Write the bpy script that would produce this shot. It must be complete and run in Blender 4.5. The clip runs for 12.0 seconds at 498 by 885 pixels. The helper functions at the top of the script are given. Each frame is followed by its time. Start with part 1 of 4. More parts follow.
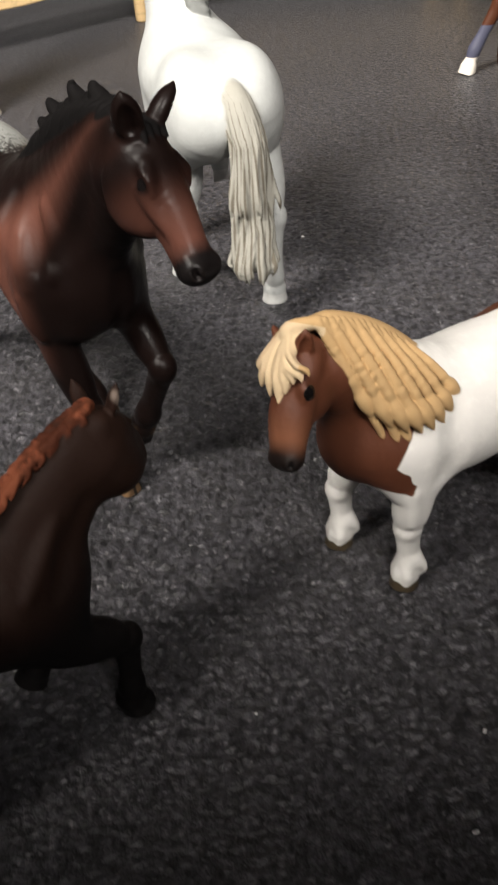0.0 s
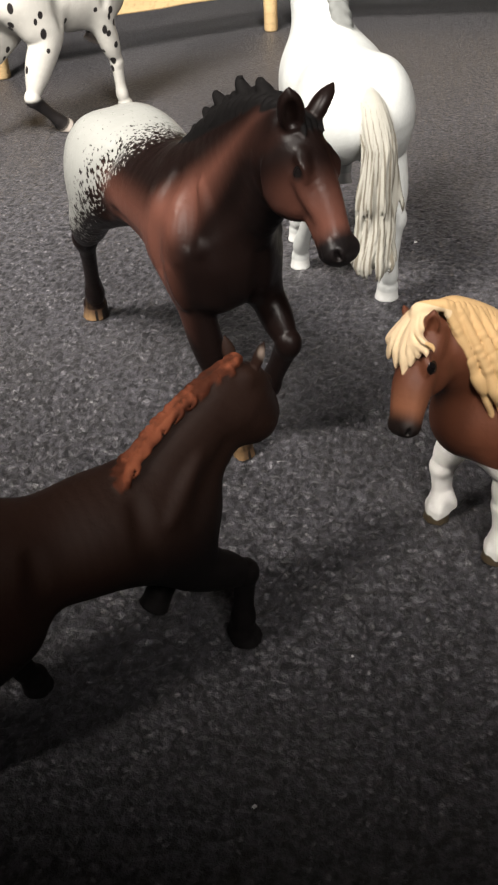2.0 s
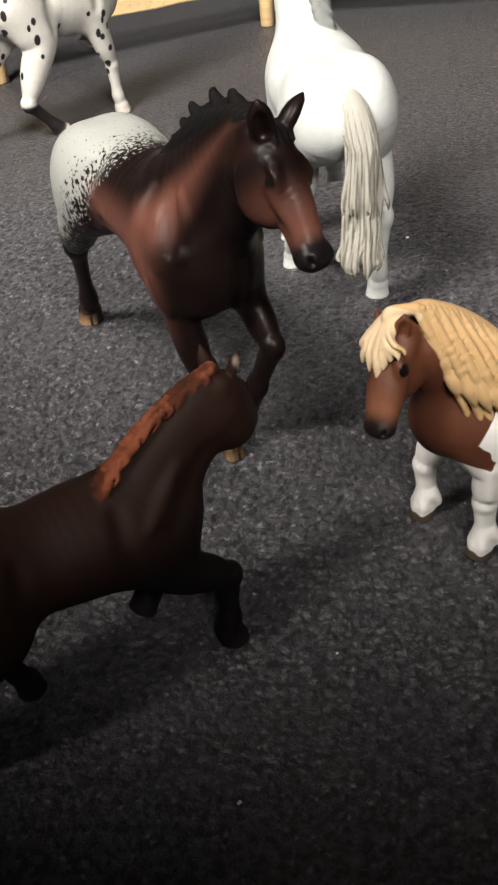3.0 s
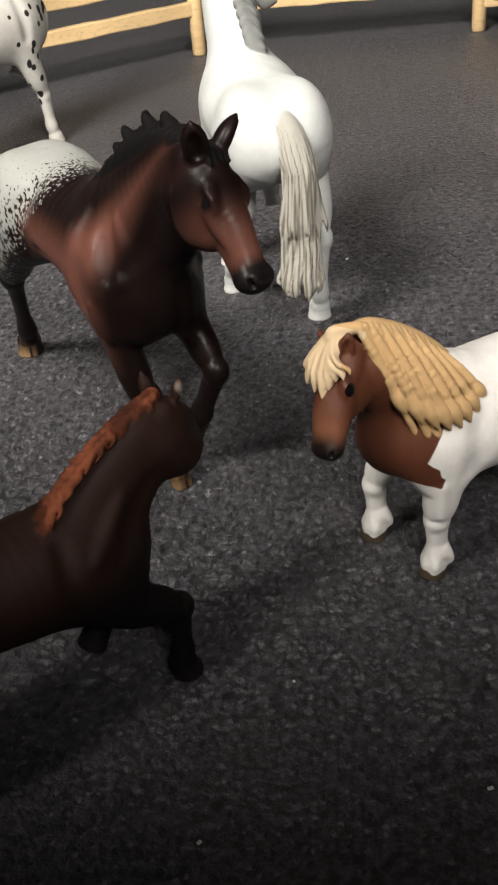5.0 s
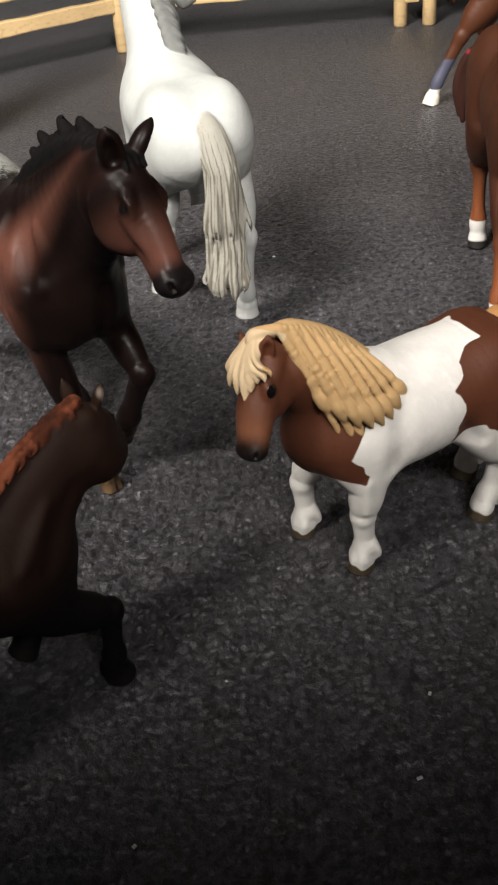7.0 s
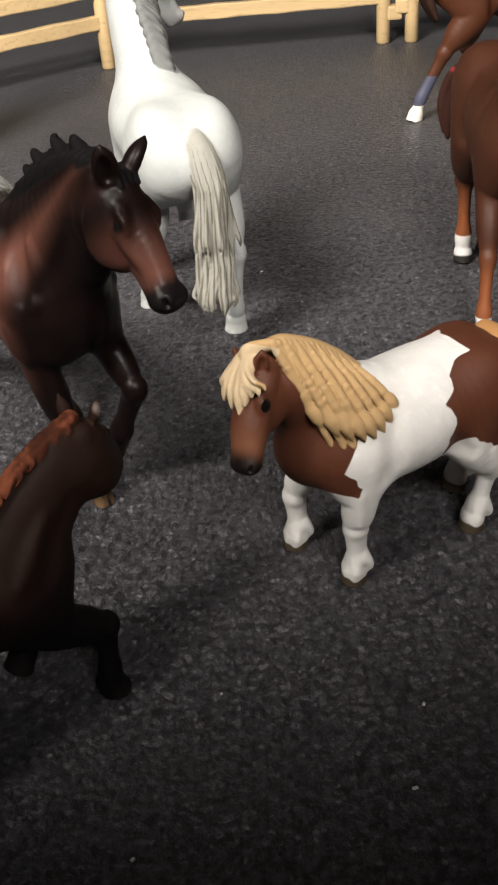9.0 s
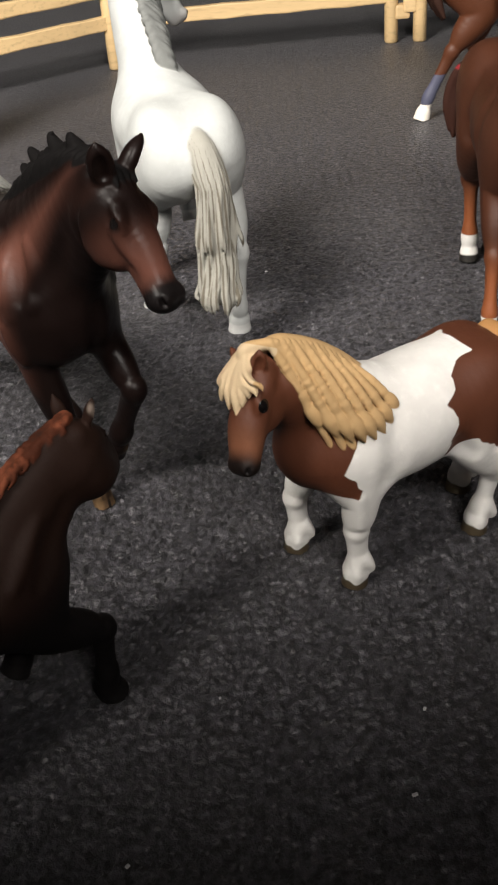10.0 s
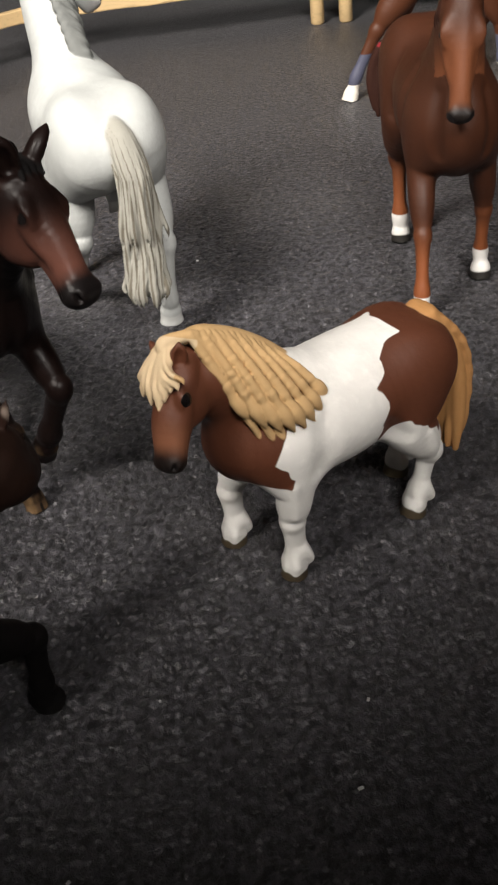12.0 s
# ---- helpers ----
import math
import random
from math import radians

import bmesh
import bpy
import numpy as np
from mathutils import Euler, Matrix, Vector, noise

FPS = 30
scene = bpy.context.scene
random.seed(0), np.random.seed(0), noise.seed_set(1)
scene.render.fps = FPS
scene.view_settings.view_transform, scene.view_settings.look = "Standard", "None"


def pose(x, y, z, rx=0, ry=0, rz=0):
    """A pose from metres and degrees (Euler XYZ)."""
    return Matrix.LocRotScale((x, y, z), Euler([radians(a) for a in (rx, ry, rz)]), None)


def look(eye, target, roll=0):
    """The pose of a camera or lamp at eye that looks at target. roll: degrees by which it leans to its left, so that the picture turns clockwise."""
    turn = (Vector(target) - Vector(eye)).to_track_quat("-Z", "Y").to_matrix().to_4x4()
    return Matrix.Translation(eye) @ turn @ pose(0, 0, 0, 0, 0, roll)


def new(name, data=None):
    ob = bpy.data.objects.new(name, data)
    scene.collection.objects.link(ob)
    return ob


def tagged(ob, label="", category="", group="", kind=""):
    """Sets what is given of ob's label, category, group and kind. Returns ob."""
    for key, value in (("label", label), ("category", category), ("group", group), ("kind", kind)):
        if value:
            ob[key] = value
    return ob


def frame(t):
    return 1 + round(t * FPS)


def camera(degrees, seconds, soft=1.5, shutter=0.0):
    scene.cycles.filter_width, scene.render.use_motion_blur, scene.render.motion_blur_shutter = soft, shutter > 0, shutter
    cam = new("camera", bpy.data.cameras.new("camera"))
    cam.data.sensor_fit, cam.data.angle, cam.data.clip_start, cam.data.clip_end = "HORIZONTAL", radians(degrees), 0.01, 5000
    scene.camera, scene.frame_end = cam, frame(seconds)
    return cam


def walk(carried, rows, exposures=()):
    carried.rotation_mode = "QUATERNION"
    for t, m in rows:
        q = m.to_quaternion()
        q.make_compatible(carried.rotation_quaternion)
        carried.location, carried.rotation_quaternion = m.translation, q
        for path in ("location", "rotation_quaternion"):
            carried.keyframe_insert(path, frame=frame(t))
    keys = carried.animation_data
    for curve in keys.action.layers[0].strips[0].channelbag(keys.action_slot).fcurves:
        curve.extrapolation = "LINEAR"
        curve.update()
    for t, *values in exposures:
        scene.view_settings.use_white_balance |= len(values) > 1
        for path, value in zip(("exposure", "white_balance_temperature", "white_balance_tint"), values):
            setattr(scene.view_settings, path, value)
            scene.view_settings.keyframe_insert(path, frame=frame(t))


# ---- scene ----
cam = camera(28.0, 12.0, soft=2.4, shutter=0.4)
EXPOSURES = [(0.0, 0.15), (0.5, 0.3), (1.0, 0.22), (2.0, 0.45), (2.5, 0.48), (3.2, 0.22), (4.8, 0.08), (6.0, 0.03), (12.0, 0.0)]
PATH = [
    (0, (0.02354, 0.03527, 0.15077), (0.00909, 0.19569, 0.03222), -5.92),
    (0.5, (0.02214, 0.02280, 0.15051), (0.01622, 0.18177, 0.02929), -2.71),
    (1, (0.02219, 0.01611, 0.15412), (0.01757, 0.17769, 0.03635), -1.98),
    (1.5, (0.01485, 0.01175, 0.15561), (-0.00974, 0.17278, 0.03958), -4.08),
    (2, (0.01511, 0.01184, 0.15547), (-0.01321, 0.17257, 0.03987), -3.37),
    (2.5, (0.01902, 0.01310, 0.15605), (-0.01270, 0.17248, 0.03946), -4.68),
    (3, (0.02356, 0.01098, 0.16006), (-0.00858, 0.16999, 0.04310), -5.70),
    (3.2, (0.02455, 0.01033, 0.16120), (-0.00504, 0.17084, 0.04561), -5.53),
    (5, (0.02346, 0.01421, 0.15727), (0.00150, 0.17752, 0.04393), -5.76),
    (5.5, (0.02359, 0.01465, 0.15711), (0.00303, 0.17805, 0.04363), -5.41),
    (6, (0.02506, 0.01479, 0.15782), (0.00567, 0.17798, 0.04383), -5.44),
    (6.5, (0.02740, 0.01559, 0.15781), (0.01473, 0.17877, 0.04287), -5.12),
    (7, (0.02695, 0.01432, 0.15914), (0.01659, 0.17743, 0.04386), -5.17),
    (9, (0.02488, 0.01279, 0.16047), (0.01800, 0.17744, 0.04714), -4.81),
    (9.5, (0.02312, 0.01352, 0.15964), (0.01792, 0.17847, 0.04666), -4.23),
    (10, (0.02752, 0.01487, 0.15874), (0.01831, 0.17968, 0.04582), -5.29),
    (10.5, (0.03034, 0.01729, 0.15739), (0.02054, 0.18194, 0.04429), -6.64),
    (11, (0.03071, 0.01728, 0.15812), (0.02348, 0.18151, 0.04421), -6.74),
    (11.5, (0.03631, 0.02104, 0.15525), (0.03077, 0.18494, 0.04076), -7.55),
    (12, (0.03325, 0.01962, 0.15590), (0.03249, 0.18294, 0.04046), -6.66),
]
walk(cam, [(t, look(eye, target, roll)) for t, eye, target, roll in PATH], EXPOSURES)

# ---- world and lamps ----
world = bpy.data.worlds.new("world")
scene.world = world
world.use_nodes = True
world.node_tree.nodes["Background"].inputs[0].default_value = (0.9, 0.95, 1.0, 1)
world.node_tree.nodes["Background"].inputs[1].default_value = 0.004


def area_lamp(name, eye, target, size, watts, colour):
    data = bpy.data.lights.new(name, "AREA")
    data.shape, data.size, data.energy, data.color = "DISK", size, watts, colour
    ob = new(name, data)
    ob.matrix_world = look(eye, target)
    return ob


def spot_lamp(name, eye, target, degrees, blend, radius, watts, colour):
    data = bpy.data.lights.new(name, "SPOT")
    data.spot_size, data.spot_blend, data.shadow_soft_size = radians(degrees), blend, radius
    data.energy, data.color = watts, colour
    ob = new(name, data)
    ob.matrix_world = look(eye, target)
    return ob


# two added spots left and right of the viewer, unseen; their beam ends stand in for the viewer's shadow on the nearest
# stretch of mat
spot_lamp("added_spot", (-0.29, 0.01, 0.56), (-0.04, 0.6, 0.0), 52.2, 0.35, 0.13, 49.0, (1.0, 0.935, 0.86))
# fill added for the flanks that face the viewer
spot_lamp("added_spot", (0.15, -0.15, 0.45), (-0.02, 0.6, 0.0), 45.0, 0.4, 0.10, 18.0, (1.0, 0.94, 0.88))
# faint overhead fill, added in place of the room's ambient light
area_lamp("ambient_fill", (-0.15, 0.10, 2.30), (-0.15, 0.10, 0.0), 0.9, 0.32, (1.0, 0.95, 0.90))
# unseen spot added behind the scene to put sheen on the far mat
spot_lamp("far_sheen_spot", (-0.55, 1.55, 0.85), (0.05, 0.85, 0.0), 31.0, 0.9, 0.3, 3.5, (0.97, 0.97, 1.0))
scene.view_settings.exposure = 0.0


# ---- materials ----
def material(name):
    mat = bpy.data.materials.new(name)
    mat.use_nodes = True
    return mat, mat.node_tree.nodes, mat.node_tree.links, mat.node_tree.nodes["Principled BSDF"]


def node(nodes, kind, **values):
    n = nodes.new(kind)
    for key, value in values.items():
        n.inputs[key.replace("_", " ")].default_value = value
    return n


def mixed(nodes, links, fac, a, b):
    """A colour mix; a and b are sockets or colours."""
    m = nodes.new("ShaderNodeMix")
    m.data_type = "RGBA"
    for socket, value in ((m.inputs[0], fac), (m.inputs[6], a), (m.inputs[7], b)):
        if isinstance(value, (tuple, float, int)):
            socket.default_value = (*value, 1) if isinstance(value, tuple) else value
        else:
            links.new(value, socket)
    return m.outputs[2]


def step(nodes, links, value, lo, hi):
    r = nodes.new("ShaderNodeMapRange")
    r.interpolation_type = "SMOOTHSTEP"
    r.inputs[1].default_value, r.inputs[2].default_value = lo, hi
    links.new(value, r.inputs[0])
    return r.outputs[0]


def paint_material(name, base, layers, rough=0.5, grain=0.12, relief=0.15, gleam=0.3, upright=1.0):
    """Painted plastic, its brush strokes drawn out upright where that is under 1: a base colour under layers of (attribute, lo, hi, colour, noise, scale), each laid where its attribute passes lo to hi."""
    mat, nodes, links, out = material(name)
    place = nodes.new("ShaderNodeTexCoord").outputs["Object"]

    strokes = nodes.new("ShaderNodeMapping")
    strokes.inputs["Scale"].default_value = (1.0, 1.0, upright)
    links.new(place, strokes.inputs["Vector"])

    def cloud(scale, detail=3.0, source=place):
        n = node(nodes, "ShaderNodeTexNoise", Scale=scale, Detail=detail)
        links.new(source, n.inputs["Vector"])
        return n.outputs["Fac"]

    colour = mixed(nodes, links, step(nodes, links, cloud(110.0), 0.3, 0.7), base, tuple(c * (1 - grain) for c in base))
    for attribute, lo, hi, tint, wobble, scale in layers:
        a = nodes.new("ShaderNodeAttribute")
        a.attribute_name = attribute
        value = a.outputs["Fac"]
        if wobble:
            n = nodes.new("ShaderNodeMath")
            n.operation = "MULTIPLY_ADD"
            links.new(cloud(scale, 4.0, strokes.outputs[0]), n.inputs[0])
            n.inputs[1].default_value, n.inputs[2].default_value = 2 * wobble, -wobble
            s = nodes.new("ShaderNodeMath")
            links.new(value, s.inputs[0]), links.new(n.outputs[0], s.inputs[1])
            value = s.outputs[0]
        colour = mixed(nodes, links, step(nodes, links, value, lo, hi), colour, tint)
    # unevenly worn paint
    rub = nodes.new("ShaderNodeVectorMath")
    rub.operation = "SCALE"
    links.new(colour, rub.inputs[0])
    rub.inputs["Scale"].default_value = 1.10
    colour = mixed(nodes, links, step(nodes, links, cloud(420.0, 6.0), 0.5, 0.85), colour, rub.outputs[0])
    links.new(colour, out.inputs["Base Color"])
    r = node(nodes, "ShaderNodeMapRange")
    links.new(cloud(260.0), r.inputs[0])
    r.inputs[3].default_value, r.inputs[4].default_value = rough - 0.1, rough + 0.12
    gloss = nodes.new("ShaderNodeAttribute")
    gloss.attribute_name = "eye"
    shine = node(nodes, "ShaderNodeMapRange")
    links.new(gloss.outputs["Fac"], shine.inputs[0])
    strands = nodes.new("ShaderNodeAttribute")
    strands.attribute_name = "hair"
    dull = node(nodes, "ShaderNodeMapRange")
    links.new(step(nodes, links, strands.outputs["Fac"], -0.01, 0.03), dull.inputs[0])
    links.new(r.outputs[0], dull.inputs[3])
    dull.inputs[4].default_value = 0.72
    links.new(dull.outputs[0], shine.inputs[3])
    shine.inputs[4].default_value = 0.12
    links.new(shine.outputs[0], out.inputs["Roughness"])
    matt = node(nodes, "ShaderNodeMapRange")
    links.new(step(nodes, links, strands.outputs["Fac"], -0.01, 0.03), matt.inputs[0])
    matt.inputs[3].default_value, matt.inputs[4].default_value = gleam, 0.3 * gleam
    links.new(matt.outputs[0], out.inputs["Specular IOR Level"])
    bump = node(nodes, "ShaderNodeBump", Strength=relief, Distance=0.0006)
    links.new(cloud(900.0, 3.0), bump.inputs["Height"])
    links.new(bump.outputs["Normal"], out.inputs["Normal"])
    return mat


def felt_material():
    """Dark needle felt: matted fibre clumps about a millimetre wide, with glints painted as paler fibres among them and
    the shade of pits painted dark.
    """
    mat, nodes, links, out = material("felt")
    place = nodes.new("ShaderNodeTexCoord").outputs["Object"]

    def cloud(scale, detail, rough=0.5, warp=0.0):
        n = node(nodes, "ShaderNodeTexNoise", Scale=scale, Detail=detail, Roughness=rough, Distortion=warp)
        links.new(place, n.inputs["Vector"])
        return n.outputs["Fac"]

    colour = mixed(nodes, links, step(nodes, links, cloud(430.0, 3.0, 0.6), 0.38, 0.62), (0.0115, 0.0111, 0.0128), (0.058, 0.0558, 0.0635))
    # some clumps are pale: glints of the fibres, put into the colour
    cells = node(nodes, "ShaderNodeTexVoronoi", Scale=640.0, Randomness=1.0)
    links.new(place, cells.inputs["Vector"])
    chosen = nodes.new("ShaderNodeMath")
    chosen.operation = "MULTIPLY"
    pick = nodes.new("ShaderNodeSeparateColor")
    links.new(cells.outputs["Color"], pick.inputs[0])
    links.new(step(nodes, links, pick.outputs[0], 0.60, 1.0), chosen.inputs[0])
    near = node(nodes, "ShaderNodeMapRange")
    near.interpolation_type = "SMOOTHSTEP"
    rough_edge = nodes.new("ShaderNodeMath")
    rough_edge.operation = "MULTIPLY_ADD"
    links.new(cloud(1500.0, 2.0), rough_edge.inputs[0])
    rough_edge.inputs[1].default_value = 0.9
    links.new(cells.outputs["Distance"], rough_edge.inputs[2])
    links.new(rough_edge.outputs[0], near.inputs[0])
    near.inputs[1].default_value, near.inputs[2].default_value, near.inputs[3].default_value, near.inputs[4].default_value = 0.55, 1.0, 1.0, 0.0
    links.new(near.outputs[0], chosen.inputs[1])
    colour = mixed(nodes, links, chosen.outputs[0], colour, (0.158, 0.152, 0.164))
    # other clumps are near black: shade of small pits, painted without relief
    pit_shade = mixed(nodes, links, step(nodes, links, pick.outputs[1], 0.72, 0.95), (0, 0, 0), (1, 1, 1))
    pitted = nodes.new("ShaderNodeMath")
    pitted.operation = "MULTIPLY"
    links.new(pit_shade, pitted.inputs[0])
    links.new(near.outputs[0], pitted.inputs[1])
    colour = mixed(nodes, links, pitted.outputs[0], colour, (0.006, 0.006, 0.0065))
    colour = mixed(nodes, links, step(nodes, links, cloud(14.0, 6.0, 0.6), 0.40, 0.75), colour, mixed(nodes, links, 0.3, colour, (0.050, 0.047, 0.045)))
    links.new(colour, out.inputs["Base Color"])
    rough = node(nodes, "ShaderNodeMapRange")
    links.new(cloud(900.0, 3.0), rough.inputs[0])
    rough.inputs[1].default_value, rough.inputs[2].default_value = 0.3, 0.7
    rough.inputs[3].default_value, rough.inputs[4].default_value = 0.28, 0.55
    links.new(rough.outputs[0], out.inputs["Roughness"])
    out.inputs["Specular IOR Level"].default_value = 0.5
    out.inputs["Sheen Weight"].default_value, out.inputs["Sheen Roughness"].default_value = 0.08, 0.45
    bump = node(nodes, "ShaderNodeBump", Strength=1.0, Distance=0.0009)
    links.new(cloud(650.0, 3.0, 0.55), bump.inputs["Height"])
    links.new(bump.outputs["Normal"], out.inputs["Normal"])
    return mat


def plain_material(name, colour, rough, scale=40.0, vary=0.12, relief=0.1, depth=0.001, stretch=(1, 1, 1)):
    mat, nodes, links, out = material(name)
    place = nodes.new("ShaderNodeTexCoord").outputs["Object"]
    m = nodes.new("ShaderNodeMapping")
    m.inputs["Scale"].default_value = stretch
    links.new(place, m.inputs["Vector"])
    n = node(nodes, "ShaderNodeTexNoise", Scale=scale, Detail=5.0)
    links.new(m.outputs[0], n.inputs["Vector"])
    fine = node(nodes, "ShaderNodeTexNoise", Scale=scale * 9, Detail=4.0)
    links.new(m.outputs[0], fine.inputs["Vector"])
    dark = tuple(c * (1 - 2 * vary) for c in colour)
    c = mixed(nodes, links, step(nodes, links, n.outputs["Fac"], 0.3, 0.7), colour, tuple(v * (1 - vary) for v in colour))
    c = mixed(nodes, links, step(nodes, links, fine.outputs["Fac"], 0.5, 0.8), c, dark)
    links.new(c, out.inputs["Base Color"])
    out.inputs["Roughness"].default_value = rough
    bump = node(nodes, "ShaderNodeBump", Strength=relief, Distance=depth)
    links.new(fine.outputs["Fac"], bump.inputs["Height"])
    links.new(bump.outputs["Normal"], out.inputs["Normal"])
    return mat


# ---- the room ----
def box_bm(x0, y0, z0, x1, y1, z1, bevel=0.0):
    bm = bmesh.new()
    bmesh.ops.create_cube(bm, size=1.0, matrix=Matrix.LocRotScale(((x0 + x1) / 2, (y0 + y1) / 2, (z0 + z1) / 2), None, (x1 - x0, y1 - y0, z1 - z0)))
    if bevel:
        bmesh.ops.bevel(bm, geom=bm.edges[:], offset=bevel, segments=2, affect="EDGES", profile=0.6)
    return bm


def part(name, bm, mat, parent=None, label=""):
    mesh = bpy.data.meshes.new(name)
    bm.to_mesh(mesh)
    bm.free()
    mesh.materials.append(mat)
    ob = new(name, mesh)
    ob.parent = parent
    return tagged(ob, label)


FELT = felt_material()
PLASTER = plain_material("plaster", (0.30, 0.29, 0.27), 0.85, 6.0)
WOOD = plain_material("pale_wood", (0.66, 0.47, 0.24), 0.55, 60.0, 0.16, 0.2, 0.0008, (0.15, 1, 1))
LINT = plain_material("lint", (0.62, 0.62, 0.62), 0.8, 300.0)

for name, spans in (
    ("wall_west", (-1.6, -1.1, -0.02, -1.5, 2.3, 2.4)),
    ("wall_east", (1.6, -1.1, -0.02, 1.7, 2.3, 2.4)),
    ("wall_north", (-1.5, 2.2, -0.02, 1.6, 2.3, 2.4)),
    ("wall_south", (-1.5, -1.1, -0.02, 1.6, -1.0, 2.4)),
):
    tagged(part(name, box_bm(*spans), PLASTER), "plain grey-beige plastered room wall", "wall", kind="structure")
tagged(part("ceiling", box_bm(-1.6, -1.1, 2.4, 1.7, 2.3, 2.5), PLASTER), "plain grey-beige room ceiling", "ceiling", kind="structure")


# ---- sculpting of the toy horses ----
def lerp(a, b, t):
    return a + (b - a) * t


class Sculpt:
    """A solid made of smoothly joined rounded limbs, in centimetres, kept as distances on a grid by group: coat, hair, hoof, eye."""

    def __init__(self, lo, hi, h):
        self.lo, self.h = np.array(lo, np.float32), h
        self.n = np.ceil((np.array(hi) - lo) / h).astype(int) + 1
        self.axes = [self.lo[i] + h * np.arange(self.n[i], dtype=np.float32) for i in range(3)]
        self.groups = {g: np.full(self.n, 9.0, np.float32) for g in ("coat", "hair", "hoof")}

    def span(self, lo, hi):
        a = np.clip(np.floor((np.array(lo) - self.lo) / self.h).astype(int), 0, self.n)
        b = np.clip(np.ceil((np.array(hi) - self.lo) / self.h).astype(int) + 1, 0, self.n)
        return tuple(slice(i, j) for i, j in zip(a, b))

    def mesh_of(self, s):
        return np.meshgrid(*(ax[i] for ax, i in zip(self.axes, s)), indexing="ij", sparse=True)

    def limb(self, group, nodes, k=0.1, flat=(0, 1, 0), sub=5, cut=None, carve=False):
        """A rounded limb through nodes (x, y, z, radius, width ratio along flat), smoothed and joined to its group over k."""
        p = np.array([(*n, 1.0) if len(n) == 4 else n for n in nodes], float)
        if len(p) > 2:
            q = np.vstack([2 * p[0] - p[1], p, 2 * p[-1] - p[-2]])
            fine = []
            for i in range(len(p) - 1):
                a, b, c, d = q[i : i + 4]
                for t in np.linspace(0, 1, sub, endpoint=False):
                    fine.append(0.5 * (2 * b + (c - a) * t + (2 * a - 5 * b + 4 * c - d) * t * t + (3 * b - a - 3 * c + d) * t**3))
            p = np.array(fine + [p[-1]])
            p[:, 3] = np.maximum(p[:, 3], 0.01)
        if len(p) == 1:
            p = np.vstack([p, p + (1e-3, 0, 0, 0, 0)])
        wide = p[:, 3] * np.maximum(p[:, 4], 1.0)
        pad = k + 4 * self.h
        whole = self.span(p[:, :3].min(0) - wide.max() - pad, p[:, :3].max(0) + wide.max() + pad)
        own = np.full([s.stop - s.start for s in whole], 9.0, np.float32)
        axis = np.array(flat, float) / np.linalg.norm(flat)
        for a, b in zip(p[:-1], p[1:]):
            r = max(a[3] * max(a[4], 1), b[3] * max(b[4], 1)) + pad
            s = self.span(np.minimum(a[:3], b[:3]) - r, np.maximum(a[:3], b[:3]) + r)
            if any(i.stop <= i.start for i in s):
                continue
            x, y, z = self.mesh_of(s)
            d = (b - a)[:3]
            t = ((x - a[0]) * d[0] + (y - a[1]) * d[1] + (z - a[2]) * d[2]) / max(d @ d, 1e-9)
            t = np.clip(t, 0, 1)
            u, v, w = x - a[0] - t * d[0], y - a[1] - t * d[1], z - a[2] - t * d[2]
            ratio = a[4] + t * (b[4] - a[4])
            along = u * axis[0] + v * axis[1] + w * axis[2]
            far = np.sqrt(np.maximum(u * u + v * v + w * w + along * along * (1 / ratio**2 - 1), 0))
            dist = (far - (a[3] + t * (b[3] - a[3]))) * np.minimum(ratio, 1) ** 0.5
            at = tuple(slice(i.start - j.start, i.stop - j.start) for i, j in zip(s, whole))
            own[at] = np.minimum(own[at], dist)
        if cut is not None:
            x, y, z = self.mesh_of(whole)
            (cx, cy, cz), (dx, dy, dz) = cut
            own = np.maximum(own, (x - cx) * dx + (y - cy) * dy + (z - cz) * dz)
        field = self.groups[group]
        old = field[whole]
        if carve:
            old, own = -old, own
        mix = np.maximum(k - np.abs(old - own), 0) / max(k, 1e-6)
        res = np.minimum(old, own) - mix * mix * k / 4
        field[whole] = -res if carve else res

    def skin(self, p, d, reach=3.0):
        """Where the line through p along d enters the coat from outside."""
        p, d = np.array(p, float), np.array(d, float) / np.linalg.norm(d)
        field = self.groups["coat"]
        for t in np.arange(reach, -reach, -0.5 * self.h):
            q = p + d * t
            i = np.round((q - self.lo) / self.h).astype(int)
            if (i >= 0).all() and (i < self.n).all() and field[tuple(i)] < 0:
                return q
        return p

    def fold(self, points, d, r, k, lift=0.0, carve=False):
        """A raised fold, or a carved groove, that follows the skin under points (x, y, z) seen along d; its ends taper."""
        d = np.array(d, float) / np.linalg.norm(d)
        last = len(points) - 1
        nodes = []
        for n, p in enumerate(points):
            rr = r * (0.45 if n in (0, last) else 1.0)
            q = self.skin(p, d) + d * ((0.75 * rr if carve else -0.55 * rr) + lift)
            nodes.append((*q, rr))
        self.limb("coat", nodes, k, sub=5, carve=carve)

    def surface(self, blend=0.04):
        g = self.groups
        body, hair = g["coat"], g["hair"]
        mix = np.maximum(0.12 - np.abs(body - g["hoof"]), 0) / 0.12
        v = np.minimum(body, g["hoof"]) - mix * mix * 0.03
        mix = np.maximum(blend - np.abs(v - hair), 0) / blend
        v = np.minimum(v, hair) - mix * mix * blend / 4
        z = self.axes[2][None, None, :]
        v = np.maximum(v, -z)
        inside = v < 0
        n = np.array(v.shape) - 1
        count = np.zeros(n, np.int8)
        corners = [(i, j, k) for i in (0, 1) for j in (0, 1) for k in (0, 1)]
        for i, j, k in corners:
            count += inside[i : i + n[0], j : j + n[1], k : k + n[2]]
